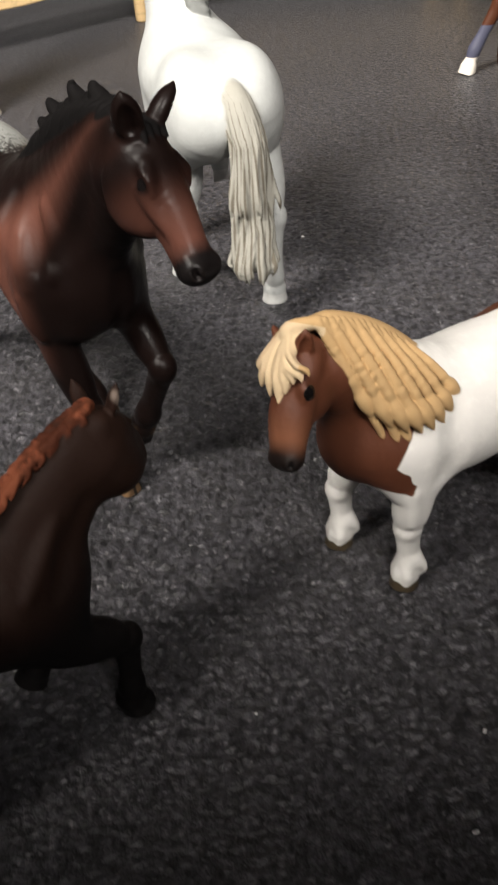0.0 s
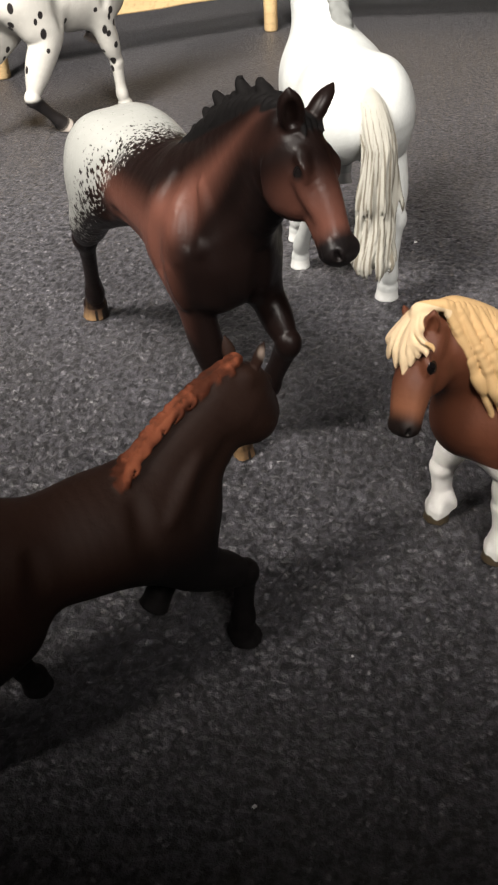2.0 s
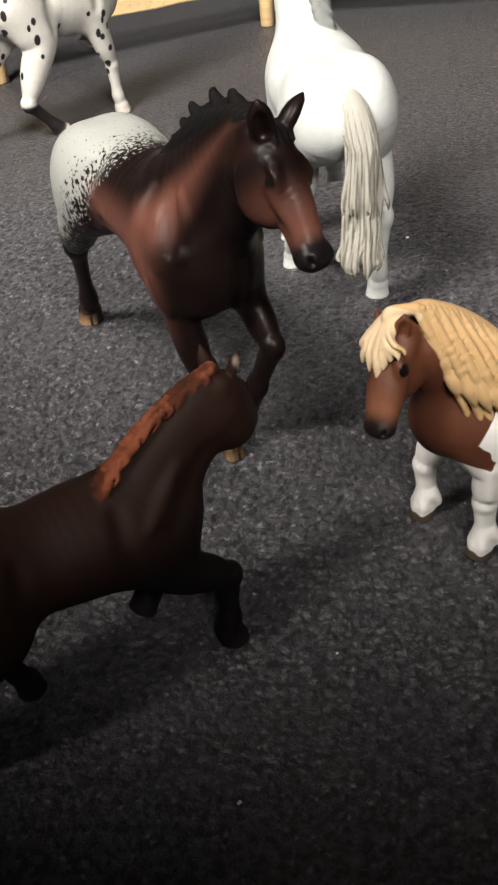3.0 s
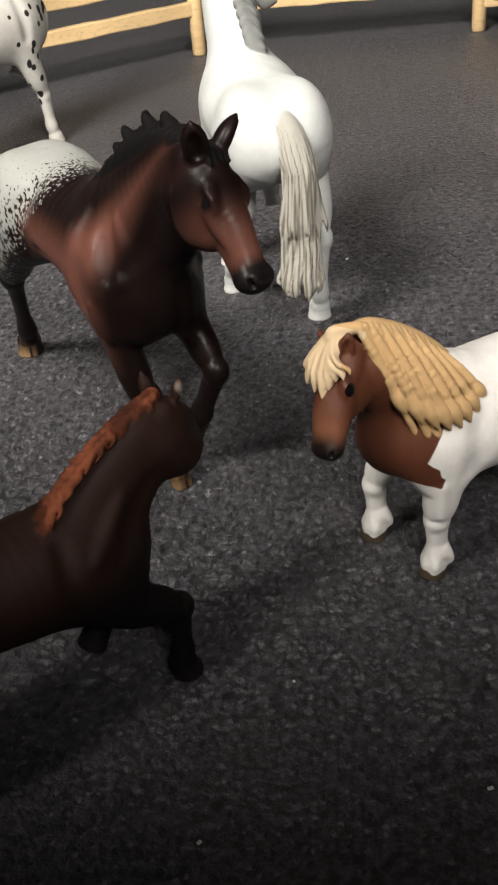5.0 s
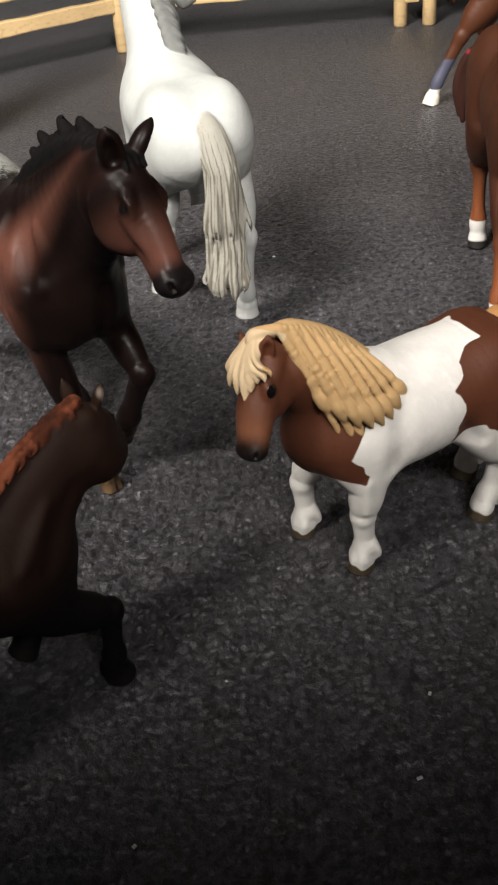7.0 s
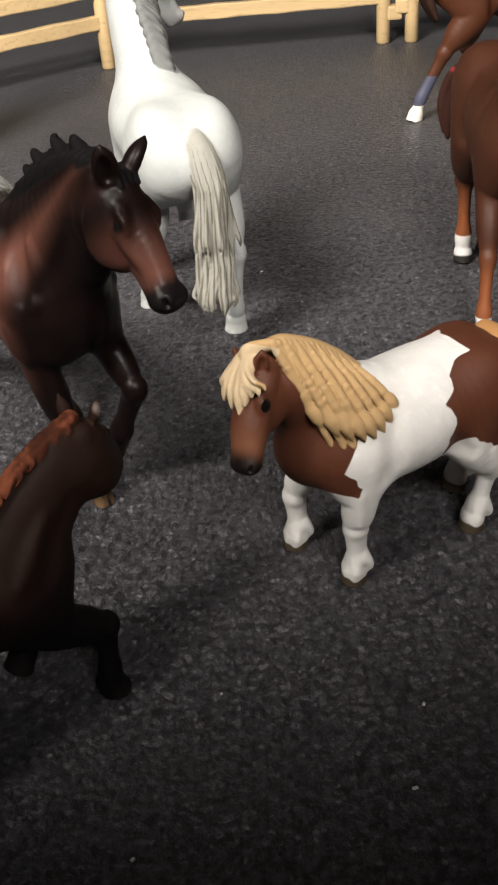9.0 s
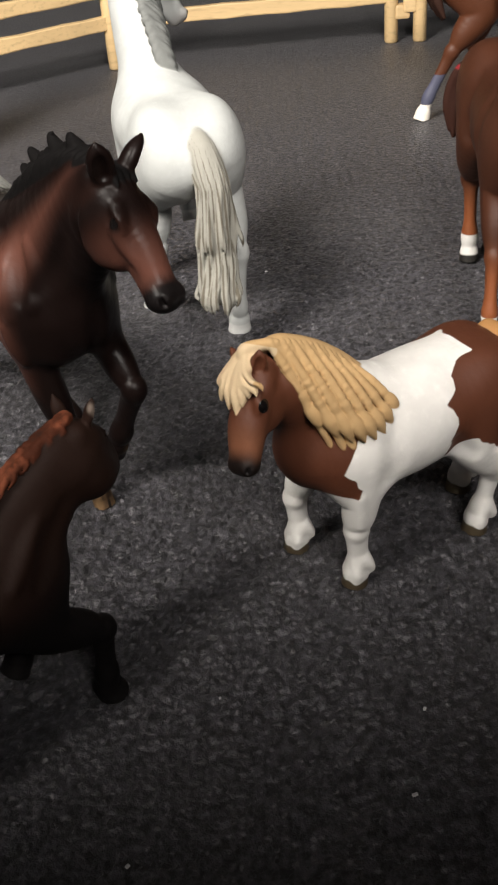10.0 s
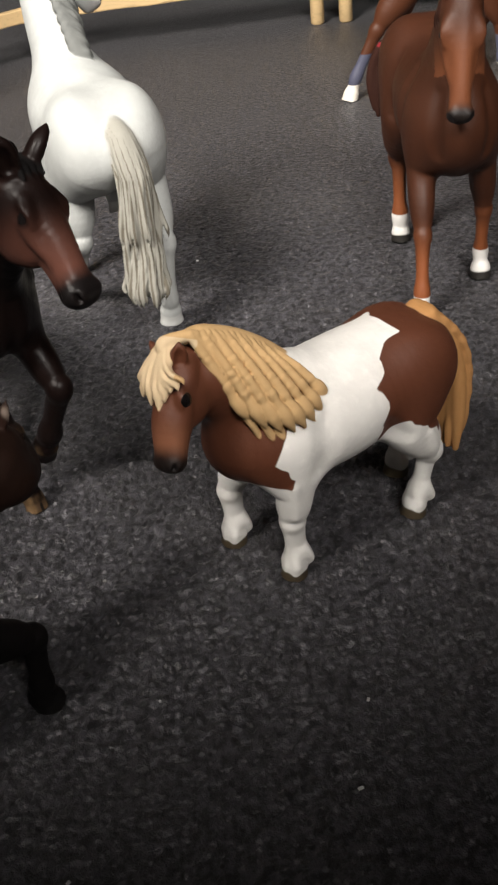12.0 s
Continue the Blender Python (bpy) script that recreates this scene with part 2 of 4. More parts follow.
        cells = np.argwhere((count > 0) & (count < 8))
        index = np.full(n, -1, np.int32)
        index[tuple(cells.T)] = np.arange(len(cells))
        value = np.stack([v[tuple((cells + c).T)] for c in corners], 1)
        total, hits = np.zeros((len(cells), 3)), np.zeros(len(cells))
        for a in range(8):
            for b in range(a + 1, 8):
                ca, cb = np.array(corners[a]), np.array(corners[b])
                if np.abs(ca - cb).sum() != 1:
                    continue
                va, vb = value[:, a], value[:, b]
                on = (va < 0) != (vb < 0)
                t = np.where(on, va / np.where(on, va - vb, 1), 0)[:, None]
                total += (ca + t * (cb - ca)) * on[:, None]
                hits += on
        inner = total / hits[:, None]
        verts = (cells + inner) * self.h + self.lo
        quads = []
        for axis in range(3):
            o = [x for x in range(3) if x != axis]
            s0, s1 = [slice(None)] * 3, [slice(None)] * 3
            s0[axis], s1[axis] = slice(0, -1), slice(1, None)
            a, b = inside[tuple(s0)], inside[tuple(s1)]
            for first, second, turn in ((a, b, False), (b, a, True)):
                e = np.argwhere(first & ~second)
                e = e[(e[:, o[0]] > 0) & (e[:, o[1]] > 0) & (e[:, o[0]] < n[o[0]]) & (e[:, o[1]] < n[o[1]])]
                ring = []
                for du, dw in ((-1, -1), (0, -1), (0, 0), (-1, 0)):
                    c = e.copy()
                    c[:, o[0]] += du
                    c[:, o[1]] += dw
                    ring.append(index[tuple(c.T)])
                q = np.stack(ring, 1)
                quads.append(q[:, ::-1] if turn != (axis == 1) else q)
        quads = np.concatenate(quads)
        quads = quads[(quads >= 0).all(1)]
        for _ in range(1):
            near, links = np.zeros_like(verts), np.zeros(len(verts))
            for i in range(4):
                p, q = quads[:, i], quads[:, (i + 1) % 4]
                for k in range(3):
                    near[:, k] += np.bincount(p, verts[q, k], len(verts)) + np.bincount(q, verts[p, k], len(verts))
                links += np.bincount(p, minlength=len(verts)) + np.bincount(q, minlength=len(verts))
            verts = lerp(verts, near / np.maximum(links, 1)[:, None], 0.5)
        weights = [np.prod([np.where(c[i], inner[:, i], 1 - inner[:, i]) for i in range(3)], 0) for c in corners]
        sample = {}
        for name in g:
            sample[name] = sum(w * g[name][tuple((cells + c).T)] for w, c in zip(weights, corners))
        return verts, quads, sample


def toy_mesh(name, verts, quads, attributes, mat):
    mesh = bpy.data.meshes.new(name)
    mesh.vertices.add(len(verts))
    mesh.vertices.foreach_set("co", (verts * 0.01).astype(np.float32).ravel())
    mesh.loops.add(4 * len(quads))
    mesh.loops.foreach_set("vertex_index", quads.astype(np.int32).ravel())
    mesh.polygons.add(len(quads))
    mesh.polygons.foreach_set("loop_start", np.arange(0, 4 * len(quads), 4, dtype=np.int32))
    mesh.polygons.foreach_set("use_smooth", np.ones(len(quads), bool))
    mesh.update(calc_edges=True)
    for key, values in attributes.items():
        mesh.attributes.new(key, "FLOAT", "POINT").data.foreach_set("value", np.asarray(values, np.float32))
    mesh.materials.append(mat)
    return new(name, mesh)


def soft_noise(x, y, size, seed):
    """Smooth noise from 0 to 1 over the plane, with bumps of the given size."""
    rng = np.random.default_rng(seed)
    grid = rng.random((257, 257))
    u, v = x / size + 500.37, y / size + 500.71
    i, j = np.floor(u).astype(int), np.floor(v).astype(int)
    p, q = u - i, v - j
    p, q = p * p * (3 - 2 * p), q * q * (3 - 2 * q)
    i, j = i % 256, j % 256
    return lerp(lerp(grid[i, j], grid[i + 1, j], p), lerp(grid[i, j + 1], grid[i + 1, j + 1], p), q)


def felt_floor():
    """The mat: a slab under a pile of matted clumps, finest where the toys stand."""
    xs = np.concatenate([[-1.5, -1.0, -0.6, -0.35], np.arange(-0.22, 0.22, 0.0005), [0.24, 0.35, 0.6, 1.0, 1.6]])
    ys, y = [-1.0, -0.5, -0.2, 0.0, 0.08], 0.10
    while y < 0.46:
        ys.append(y)
        y += lerp(0.0004, 0.0014, (y - 0.10) / 0.36)
    ys = np.array(ys + [0.48, 0.55, 0.65, 0.8, 1.1, 1.6, 2.2])
    x, y = np.meshgrid(xs, ys, indexing="ij")
    turned = 0.8 * x + 0.6 * y, 0.8 * y - 0.6 * x
    wide = soft_noise(x, y, 0.0013, 3)
    fine = soft_noise(*turned, 0.00062, 4)
    big = soft_noise(*turned, 0.006, 5)
    pile = 0.0018 * (np.maximum(wide, fine * 0.85) - 0.6) + 0.0005 * (fine - 0.5) + 0.0003 * (big - 0.5)
    fade = np.clip(np.minimum(np.minimum(x + 0.22, 0.22 - x) / 0.03, np.minimum((y - 0.08) / 0.08, (0.46 - y) / 0.20)), 0, 1)
    nx, ny = x.shape
    verts = np.stack([x, y, pile * fade], 2).reshape(-1, 3)
    index = np.arange(nx * ny).reshape(nx, ny)
    quads = np.stack([index[:-1, :-1], index[1:, :-1], index[1:, 1:], index[:-1, 1:]], 2).reshape(-1, 4)
    slab = np.array([(a, b, c) for a in (-1.5, 1.6) for b in (-1.0, 2.2) for c in (-0.02, -0.002)])
    sides = np.array([(0, 2, 6, 4), (1, 5, 7, 3), (0, 4, 5, 1), (2, 3, 7, 6), (0, 1, 3, 2), (4, 6, 7, 5)]) + len(verts)
    ob = toy_mesh("floor", 100 * np.vstack([verts, slab]), np.vstack([quads, sides]), {}, FELT)
    return tagged(ob, "dark grey felt floor mat with glints painted as flecks", "floor", kind="structure")


felt_floor()


def vec(*v):
    return np.array(v, float)


def unit(v):
    return np.asarray(v, float) / np.linalg.norm(v)


def sculpt_leg(s, joints, radii, hoof, k=0.35, lean=(0.15, 0, -1), hoof_r=0.42, hoof_h=0.5, flat=0.8):
    """joints: the hip or shoulder, stifle or elbow, hock or knee, fetlock; hoof: the middle of its sole; radii: one for each joint, and the cannon's."""
    a, b, c, d = (vec(*j) for j in joints)
    ra, rb, rc, rd, rn = radii
    low = vec(*hoof)
    way = unit(vec(*lean))
    top = low - way * hoof_h
    s.limb(
        "coat",
        [(*a, ra, 0.6), (*lerp(a, b, 0.55), lerp(ra, rb, 0.5), 0.7), (*b, rb, 0.8), (*lerp(b, c, 0.55), lerp(rb, rc, 0.5), 0.9), (*lerp(b, c, 0.88), rc * 0.93, 0.95), (*c, rc, 0.95), (*lerp(c, d, 0.22), rn * 1.12, flat), (*lerp(c, d, 0.7), rn, flat), (*d, rd, 0.95), (*lerp(d, top, 0.6), rd * 0.82, 1), (*top, hoof_r * 0.9, 1)],
        k,
        sub=5,
    )
    s.limb("hoof", [(*(top + way * 0.06), hoof_r * 0.9), (*(low + way * 0.05), hoof_r * 1.14)], 0.02, cut=(low, way))


def head_frame(poll, muzzle, side):
    f = unit(vec(*muzzle) - poll)
    l = unit(vec(*side) - f * (f @ vec(*side)))
    return f, l, np.cross(f, l)


def sculpt_head(s, poll, muzzle, side=(0, 1, 0), ears=(0.15, 0.95, 0.3), ear=0.3, wide=1.0, jowl=1.0, nose=1.0, earw=1.0, bridge=1.0, earflat=0.55, eye=1.0, ridge=1.0, cheek=0.0):
    """poll: the top of the head; muzzle: the tip of the nose; side: towards the head's left. Returns a function that gives places in the head."""
    poll, length = vec(*poll), np.linalg.norm(vec(*muzzle) - poll)
    f, l, u = head_frame(poll, muzzle, side)

    def at(a, b, c=0.0):
        return poll + length * (f * a + l * c + u * b)

    def put(points, k=0.08, group="coat", flat=l, carve=False, sub=4):
        s.limb(group, [(*at(a, b, c), length * r, w) for a, b, c, r, w in points], length * k, flat=flat, sub=sub, carve=carve)

    put([(-0.02, -0.06, 0, 0.15, 0.85 * wide), (0.14, -0.02, 0, 0.175, 0.92 * wide), (0.33, -0.015, 0, 0.165, 0.95 * wide), (0.55, -0.005, 0, 0.125 * bridge, 0.82 * wide), (0.78, -0.02, 0, 0.100 * bridge, 0.88 * wide), (0.92, -0.045, 0, 0.092 * nose, 1.05 * wide)], 0.06)
    put([(0.20, -0.18, 0, 0.15 * jowl, 0.72 * wide), (0.36, -0.19, 0, 0.15 * jowl, 0.66 * wide), (0.58, -0.14, 0, 0.09, 0.8 * wide), (0.80, -0.12, 0, 0.075, 0.85 * wide), (0.91, -0.13, 0, 0.062, 0.95 * wide)], 0.06)
    for c in (-1, 1):
        put([(0.94, 0.00, 0.062 * c * wide, 0.052 * nose, 1)], 0.05)
        put([(0.985, 0.012, 0.085 * c * wide, 0.024, 1), (0.955, 0.03, 0.105 * c * wide, 0.02, 1)], 0.02, carve=True)
        put([(0.24, 0.085, 0.115 * c * wide, 0.04 * ridge, 1), (0.33, 0.075, 0.14 * c * wide, 0.05 * ridge, 1), (0.42, 0.03, 0.115 * c * wide, 0.035 * ridge, 1)], 0.05)
        put([(0.36, -0.02, 0.125 * c * wide, 0.03, 1), (0.52, -0.02, 0.10 * c * wide, 0.03, 1), (0.66, -0.015, 0.075 * c * wide, 0.022, 1)], 0.06)
        put([(0.295, 0.040, 0.195 * c * wide, 0.035, 1), (0.335, 0.045, 0.2 * c * wide, 0.058, 1), (0.39, 0.02, 0.19 * c * wide, 0.03, 1)], 0.03, carve=True)
        put([(0.335, 0.042, 0.148 * c * wide, 0.040 * eye, 1)], 0.008)
        put([(0.25, 0.07, 0.15 * c * wide, 0.018 * ridge, 1), (0.33, 0.095, 0.165 * c * wide, 0.019 * ridge, 1), (0.42, 0.065, 0.145 * c * wide, 0.016 * ridge, 1)], 0.02)
        e = vec(-ears[0], ears[1], ears[2] * c)
        e = unit(e) * ear
        base = vec(0.02, 0.07, 0.085 * c * wide)
        face = unit(f * 0.75 + l * 0.45 * c + u * 0.2)
        pts = [base + e * t for t in (0, 0.3, 0.62, 1.0)]
        put([(*q, r * earw, earflat) for q, r in zip(pts, (0.045, 0.062, 0.055, 0.014))], 0.03, flat=face)
        inner = [q + vec(0.034, 0.012, 0.02 * c) * earw for q in pts]
        put([(*q, r * earw, 0.7) for q, r in zip(inner[1:], (0.036, 0.036, 0.008))], 0.012, carve=True, flat=face)
        # the round cheek and the ridge before it
        put([(0.26, -0.14, 0.105 * c * wide, 0.105 * jowl, 0.5), (0.33, -0.15, 0.10 * c * wide, 0.10 * jowl, 0.5)], 0.025)
        put([(0.40, 0.0, 0.12 * c * wide, 0.03, 1), (0.58, -0.03, 0.095 * c * wide, 0.028, 1)], 0.03)
        if cheek:
            # the groove behind the jaw
            put([(0.0, -0.10, 0.19 * c * wide, 0.02, 1), (0.06, -0.22, 0.19 * c * wide, 0.035 * cheek, 1), (0.16, -0.34, 0.15 * c * wide, 0.04 * cheek, 1), (0.34, -0.39, 0.08 * c * wide, 0.03, 1)], 0.05, carve=True)
            put([(0.38, 0.005, 0.15 * c * wide, 0.028 * cheek, 1), (0.50, -0.015, 0.125 * c * wide, 0.026 * cheek, 1), (0.62, -0.02, 0.10 * c * wide, 0.016, 1)], 0.04)
    # the corner of the mouth
    put([(0.93, -0.095, 0.11 * wide, 0.012, 1), (0.80, -0.085, 0.10 * wide, 0.01, 1)], 0.01, carve=True)
    put([(0.93, -0.095, -0.11 * wide, 0.012, 1), (0.80, -0.085, -0.10 * wide, 0.01, 1)], 0.01, carve=True)
    at.eye = eye
    at.length, at.f, at.l, at.u, at.poll = length, f, l, u, poll
    at.eyes = [at(0.335, 0.045, 0.165 * c * wide) for c in (-1, 1)]
    at.nostrils = [at(0.975, 0.02, 0.09 * c * wide) for c in (-1, 1)]
    return at


def base_paint(verts, sample, at):
    """What every toy's paint needs: hair, hoof, eye, nostril, along the head, height."""
    near = lambda places: np.min([np.linalg.norm(verts - q, axis=1) for q in places], 0)  # noqa: E731
    q = verts - at.poll
    return {
        "hair": np.clip(np.minimum(sample["coat"], 1) - sample["hair"], -1, 1),
        "hoof": np.clip(np.minimum(sample["coat"], 1) - sample["hoof"], -1, 1),
        "eye": np.clip((0.052 * at.eye * at.length - near(at.eyes)) / (0.012 * at.length), 0, 1),
        "nostril": -near(at.nostrils) / at.length,
        "along": np.where(np.linalg.norm(q - np.outer(q @ at.f, at.f), axis=1) < np.where(q @ at.f < 0.6 * at.length, 0.45, 0.25) * at.length, np.clip(q @ at.f / at.length, -1, 1.1), -1),
        "high": verts[:, 2],
    }


def sway(verts, *waves):
    """A wavy number for each place, out of waves of (kx, ky, kz, phase, size)."""
    return sum(a * np.sin(verts @ vec(x, y, z) + ph) for x, y, z, ph, a in waves)


def finish(name, s, at, paint, mat, place, heading, label, group="toy horses on the mat"):
    verts, quads, sample = s.surface()
    values = base_paint(verts, sample, at)
    values.update(paint(verts, values, sample))
    ob = toy_mesh(name, verts, quads, values, mat)
    ob.matrix_world = pose(place[0] * 0.01, place[1] * 0.01, 0, 0, 0, heading)
    return tagged(ob, label, "toy horse", group)


EYE_LAYERS = [("nostril", -0.055, -0.03, (0.01, 0.008, 0.008), 0, 1), ("eye", 0.3, 0.7, (0.006, 0.005, 0.005), 0, 1)]


def locks(s, starts, ends, bulge, r0, r1, wave=0.0, crimp=0.0, k=0.03, mids=5, tip=0.5):
    """Strands of hair from starts to ends, bowed by bulge, a little unlike one another."""
    for i, (a, b) in enumerate(zip(starts, ends)):
        a, b, nodes = vec(*a), vec(*b), []
        for j in range(mids + 1):
            t = j / mids
            q = lerp(a, b, t) + vec(*bulge) * math.sin(math.pi * t)
            q = q + wave * vec(math.sin(5 * t + 1.7 * i), math.cos(4 * t + 2.3 * i), 0)
            r = lerp(r0, r1, t) * (1 if t < 0.99 else tip) * (1 + crimp * (-1) ** j)
            nodes.append((*q, r))
        s.limb("hair", nodes, k, sub=4)


def along(a, b, n, c=None):
    """n places from a to b, or on the bow from a over c to b."""
    a, b = vec(*a), vec(*b)
    if c is None:
        return [lerp(a, b, t) for t in np.linspace(0, 1, n)]
    c = vec(*c)
    return [lerp(lerp(a, c, t), lerp(c, b, t), t) for t in np.linspace(0, 1, n)]


# ---- the skewbald pony ----
def build_pony():
    s = Sculpt((-5.0, -2.0, -0.1), (5.5, 2.3, 7.6), 0.030)
    s.limb("coat", [(-2.7, 0, 3.85, 0.75, 0.98), (-2.0, 0, 3.85, 1.17, 1.02), (-1.0, 0, 3.72, 1.27, 1.06), (0.3, 0, 3.6, 1.3, 1.1), (1.3, 0, 3.65, 1.28, 1.02), (2.0, 0, 3.65, 1.02, 0.95)], 0.2)
    s.limb("coat", [(1.3, 0, 4.15, 1.15, 0.68), (2.1, 0.05, 4.85, 0.9, 0.7), (2.8, 0.2, 5.5, 0.74, 0.75)], 0.5)
    at = sculpt_head(s, (3.47, 0.2, 6.10), (4.38, 0.9, 4.42), (-0.24, 0.94, 0.22), ears=(0.85, 0.5, 0.36), ear=0.23, wide=1.4, jowl=1.4, nose=1.3, earw=1.25, bridge=1.45, earflat=0.7, eye=1.45)
    r = (0.95, 0.48, 0.31, 0.28, 0.25)
    hind = (1.1, 0.72, 0.35, 0.29, 0.235)
    sculpt_leg(s, ((1.45, 0.7, 3.4), (1.5, 0.85, 2.55), (1.62, 0.8, 1.62), (1.55, 0.75, 0.68)), r, (1.66, 0.74, 0), 0.3, hoof_r=0.29, hoof_h=0.34)
    sculpt_leg(s, ((1.6, -0.7, 3.4), (1.75, -0.9, 2.5), (2.1, -1.0, 1.62), (2.02, -1.05, 0.68)), r, (2.12, -1.07, 0), 0.3, hoof_r=0.29, hoof_h=0.34)
    sculpt_leg(s, ((-1.95, 0.65, 3.8), (-1.55, 0.82, 2.9), (-2.25, 0.82, 1.7), (-1.98, 0.8, 0.68)), hind, (-1.8, 0.8, 0), 0.3, hoof_r=0.30, hoof_h=0.34)
    sculpt_leg(s, ((-2.1, -0.65, 3.8), (-1.9, -0.8, 2.9), (-2.95, -0.75, 1.7), (-2.7, -0.72, 0.68)), hind, (-2.52, -0.7, 0), 0.3, hoof_r=0.30, hoof_h=0.34)
    # feathered fetlocks in short tufts, and knobbly knees
    for x, y in ((1.43, 0.75), (1.9, -1.06), (-2.1, 0.8), (-2.82, -0.72)):
        for n, c in enumerate((-0.16, -0.05, 0.06, 0.17)):
            s.limb("coat", [(x + 0.04, y + 0.7 * c, 0.80, 0.13), (x - 0.05, y + 0.9 * c, 0.60, 0.13), (x - 0.09 - 0.03 * (n % 2), y + c, 0.42, 0.09), (x - 0.08, y + c, 0.32, 0.04)], 0.06)
        for c in (-0.15, 0.0, 0.15):
            s.limb("coat", [(x + 0.26, y + 0.7 * c, 0.62, 0.11), (x + 0.33 - abs(c) * 0.3, y + 1.2 * c, 0.40, 0.13), (x + 0.38 - abs(c) * 0.4, y + 1.3 * c, 0.24, 0.06)], 0.08)
    # shallow folds of the near shoulder, the flank and the thigh
    side = (0.15, 1, 0.1)
    s.fold([(0.95, 1, 4.3), (0.9, 1, 3.6), (1.05, 1, 3.0)], side, 0.22, 0.35, 0.05, carve=True)
    s.fold([(-0.75, 1, 3.3), (-0.95, 1, 2.95), (-1.25, 1, 2.75)], side, 0.2, 0.25, 0.02, carve=True)
    s.fold([(-1.9, 1, 2.6), (-2.05, 1, 2.1), (-2.1, 1, 1.7)], side, 0.12, 0.18)
    s.fold([(1.75, 1, 2.75), (1.72, 1, 2.3), (1.72, 1, 1.95)], side, 0.12, 0.2)
    # the mane hangs on the near side: crimped ropes swept back from the crest, ending in leaf-like tips in two rows
    s.limb("hair", [(*q, 0.19 if n else 0.10) for n, q in enumerate(along((3.3, 0.22, 6.6), (0.95, 0.05, 5.0), 8, (2.05, 0.1, 6.3)))], 0.05)
    count = 8
    tops = along((3.22, 0.36, 6.64), (1.35, 0.14, 5.50), 2 * count - 1, (2.3, 0.3, 6.42))
    ends = along((2.36, 0.80, 4.36), (0.56, 0.86, 4.22), 2 * count - 1, (1.5, 1.60, 3.66))
    for n, (a, b) in enumerate(zip(tops, ends)):
        upper = n % 2 == 0
        b = b + (vec(0.04, 0.05, 0.20) if upper else vec(-0.03, -0.01, -0.30 + 0.08 * math.sin(2.3 * n)))
        nodes, steps = [], 30
        for j in range(steps + 1):
            t = j / steps
            q = lerp(a, b, t) + vec(0.05, (0.18 if upper else 0.10) * min(1, 0.25 + 0.12 * n), 0.14) * math.sin(math.pi * t)
            if upper:
                q = q + 0.010 * math.sin(2.2 * j + 2.1 * n) * vec(0.6, 0.3, 0.8)
            r = lerp(0.085, 0.122, t) * (1 + 0.10 * math.sin(2.9 * j + n))
            if j >= 19:
                wide_tip = (0.115, 0.10, 0.10, 0.115, 0.135, 0.15, 0.15, 0.135, 0.11, 0.08, 0.045, 0.012)
                slim_tip = (0.11, 0.11, 0.105, 0.105, 0.10, 0.095, 0.09, 0.08, 0.068, 0.052, 0.034, 0.012)
                r = (wide_tip if upper else slim_tip)[j - 19]
            nodes.append((*q, r))
        s.limb("hair", nodes, 0.006, sub=2)
    locks(s, along((3.0, 0.0, 6.4), (0.9, -0.05, 4.95), 8, (1.95, 0, 6.15)), along((2.6, -0.6, 5.5), (0.9, -0.85, 4.5), 8), (0, -0.15, 0.05), 0.17, 0.13, 0.02, 0.0)
    # the forelock: broad jagged locks parted to both sides
    for c, e, n, r in ((-0.17, -0.24, 0.22, 0.105), (-0.14, -0.19, 0.36, 0.105), (-0.10, -0.14, 0.28, 0.115), (-0.06, -0.09, 0.42, 0.11), (-0.02, -0.03, 0.35, 0.12), (0.01, 0.01, 0.46, 0.11), (0.05, 0.07, 0.38, 0.105), (0.07, 0.13, 0.29, 0.10), (0.08, 0.21, 0.26, 0.085), (0.07, 0.27, 0.20, 0.07)):
        s.limb("hair", [(*at(-0.15, 0.13, c * 0.4 + 0.02), 0.13), (*at(0.03, 0.185, c), r), (*at(0.5 * n + 0.04, 0.20, lerp(c, e, 0.55) * 1.1), r * 1.05), (*at(0.80 * n, 0.185, e * 1.1), r * 0.8), (*at(n, 0.175, e * 1.2), 0.02)], 0.005)
        # a thinner lock laid over it
        w = 0.04 * math.sin(9.0 * c + 40 * n)
        s.limb("hair", [(*at(-0.10, 0.21, c * 0.5 + 0.02), 0.05), (*at(0.04, 0.232, c + w), 0.055), (*at(0.45 * n + 0.04, 0.243, lerp(c, e, 0.5) * 1.1 + w), 0.055), (*at(0.75 * n, 0.222, e + w), 0.04), (*at(0.9 * n, 0.20, e + w), 0.012)], 0.004)
    s.limb("hair", [(*at(-0.06, 0.19, 0.0), 0.10), (*at(-0.16, 0.20, 0.02), 0.13), (3.2, 0.3, 6.62, 0.12)], 0.02)
    # the tail
    tails = along((-3.4, -0.36, 1.0), (-3.5, 0.4, 0.9), 9)
    tips = [q + vec(0.15 * math.sin(2.2 * n), 0, 0.12 * (n % 3)) for n, q in enumerate(tails)]
    locks(s, along((-2.75, -0.2, 4.75), (-2.75, 0.2, 4.75), 5), tails[::2], (-0.4, 0, 0.4), 0.25, 0.16, 0.0, 0.0, 0.05, 6, 0.5)
    locks(s, along((-2.8, -0.25, 4.85), (-2.8, 0.25, 4.85), 9), tips, (-0.52, 0.05, 0.45), 0.12, 0.12, 0.05, 0.10, 0.012, 16, 0.3)

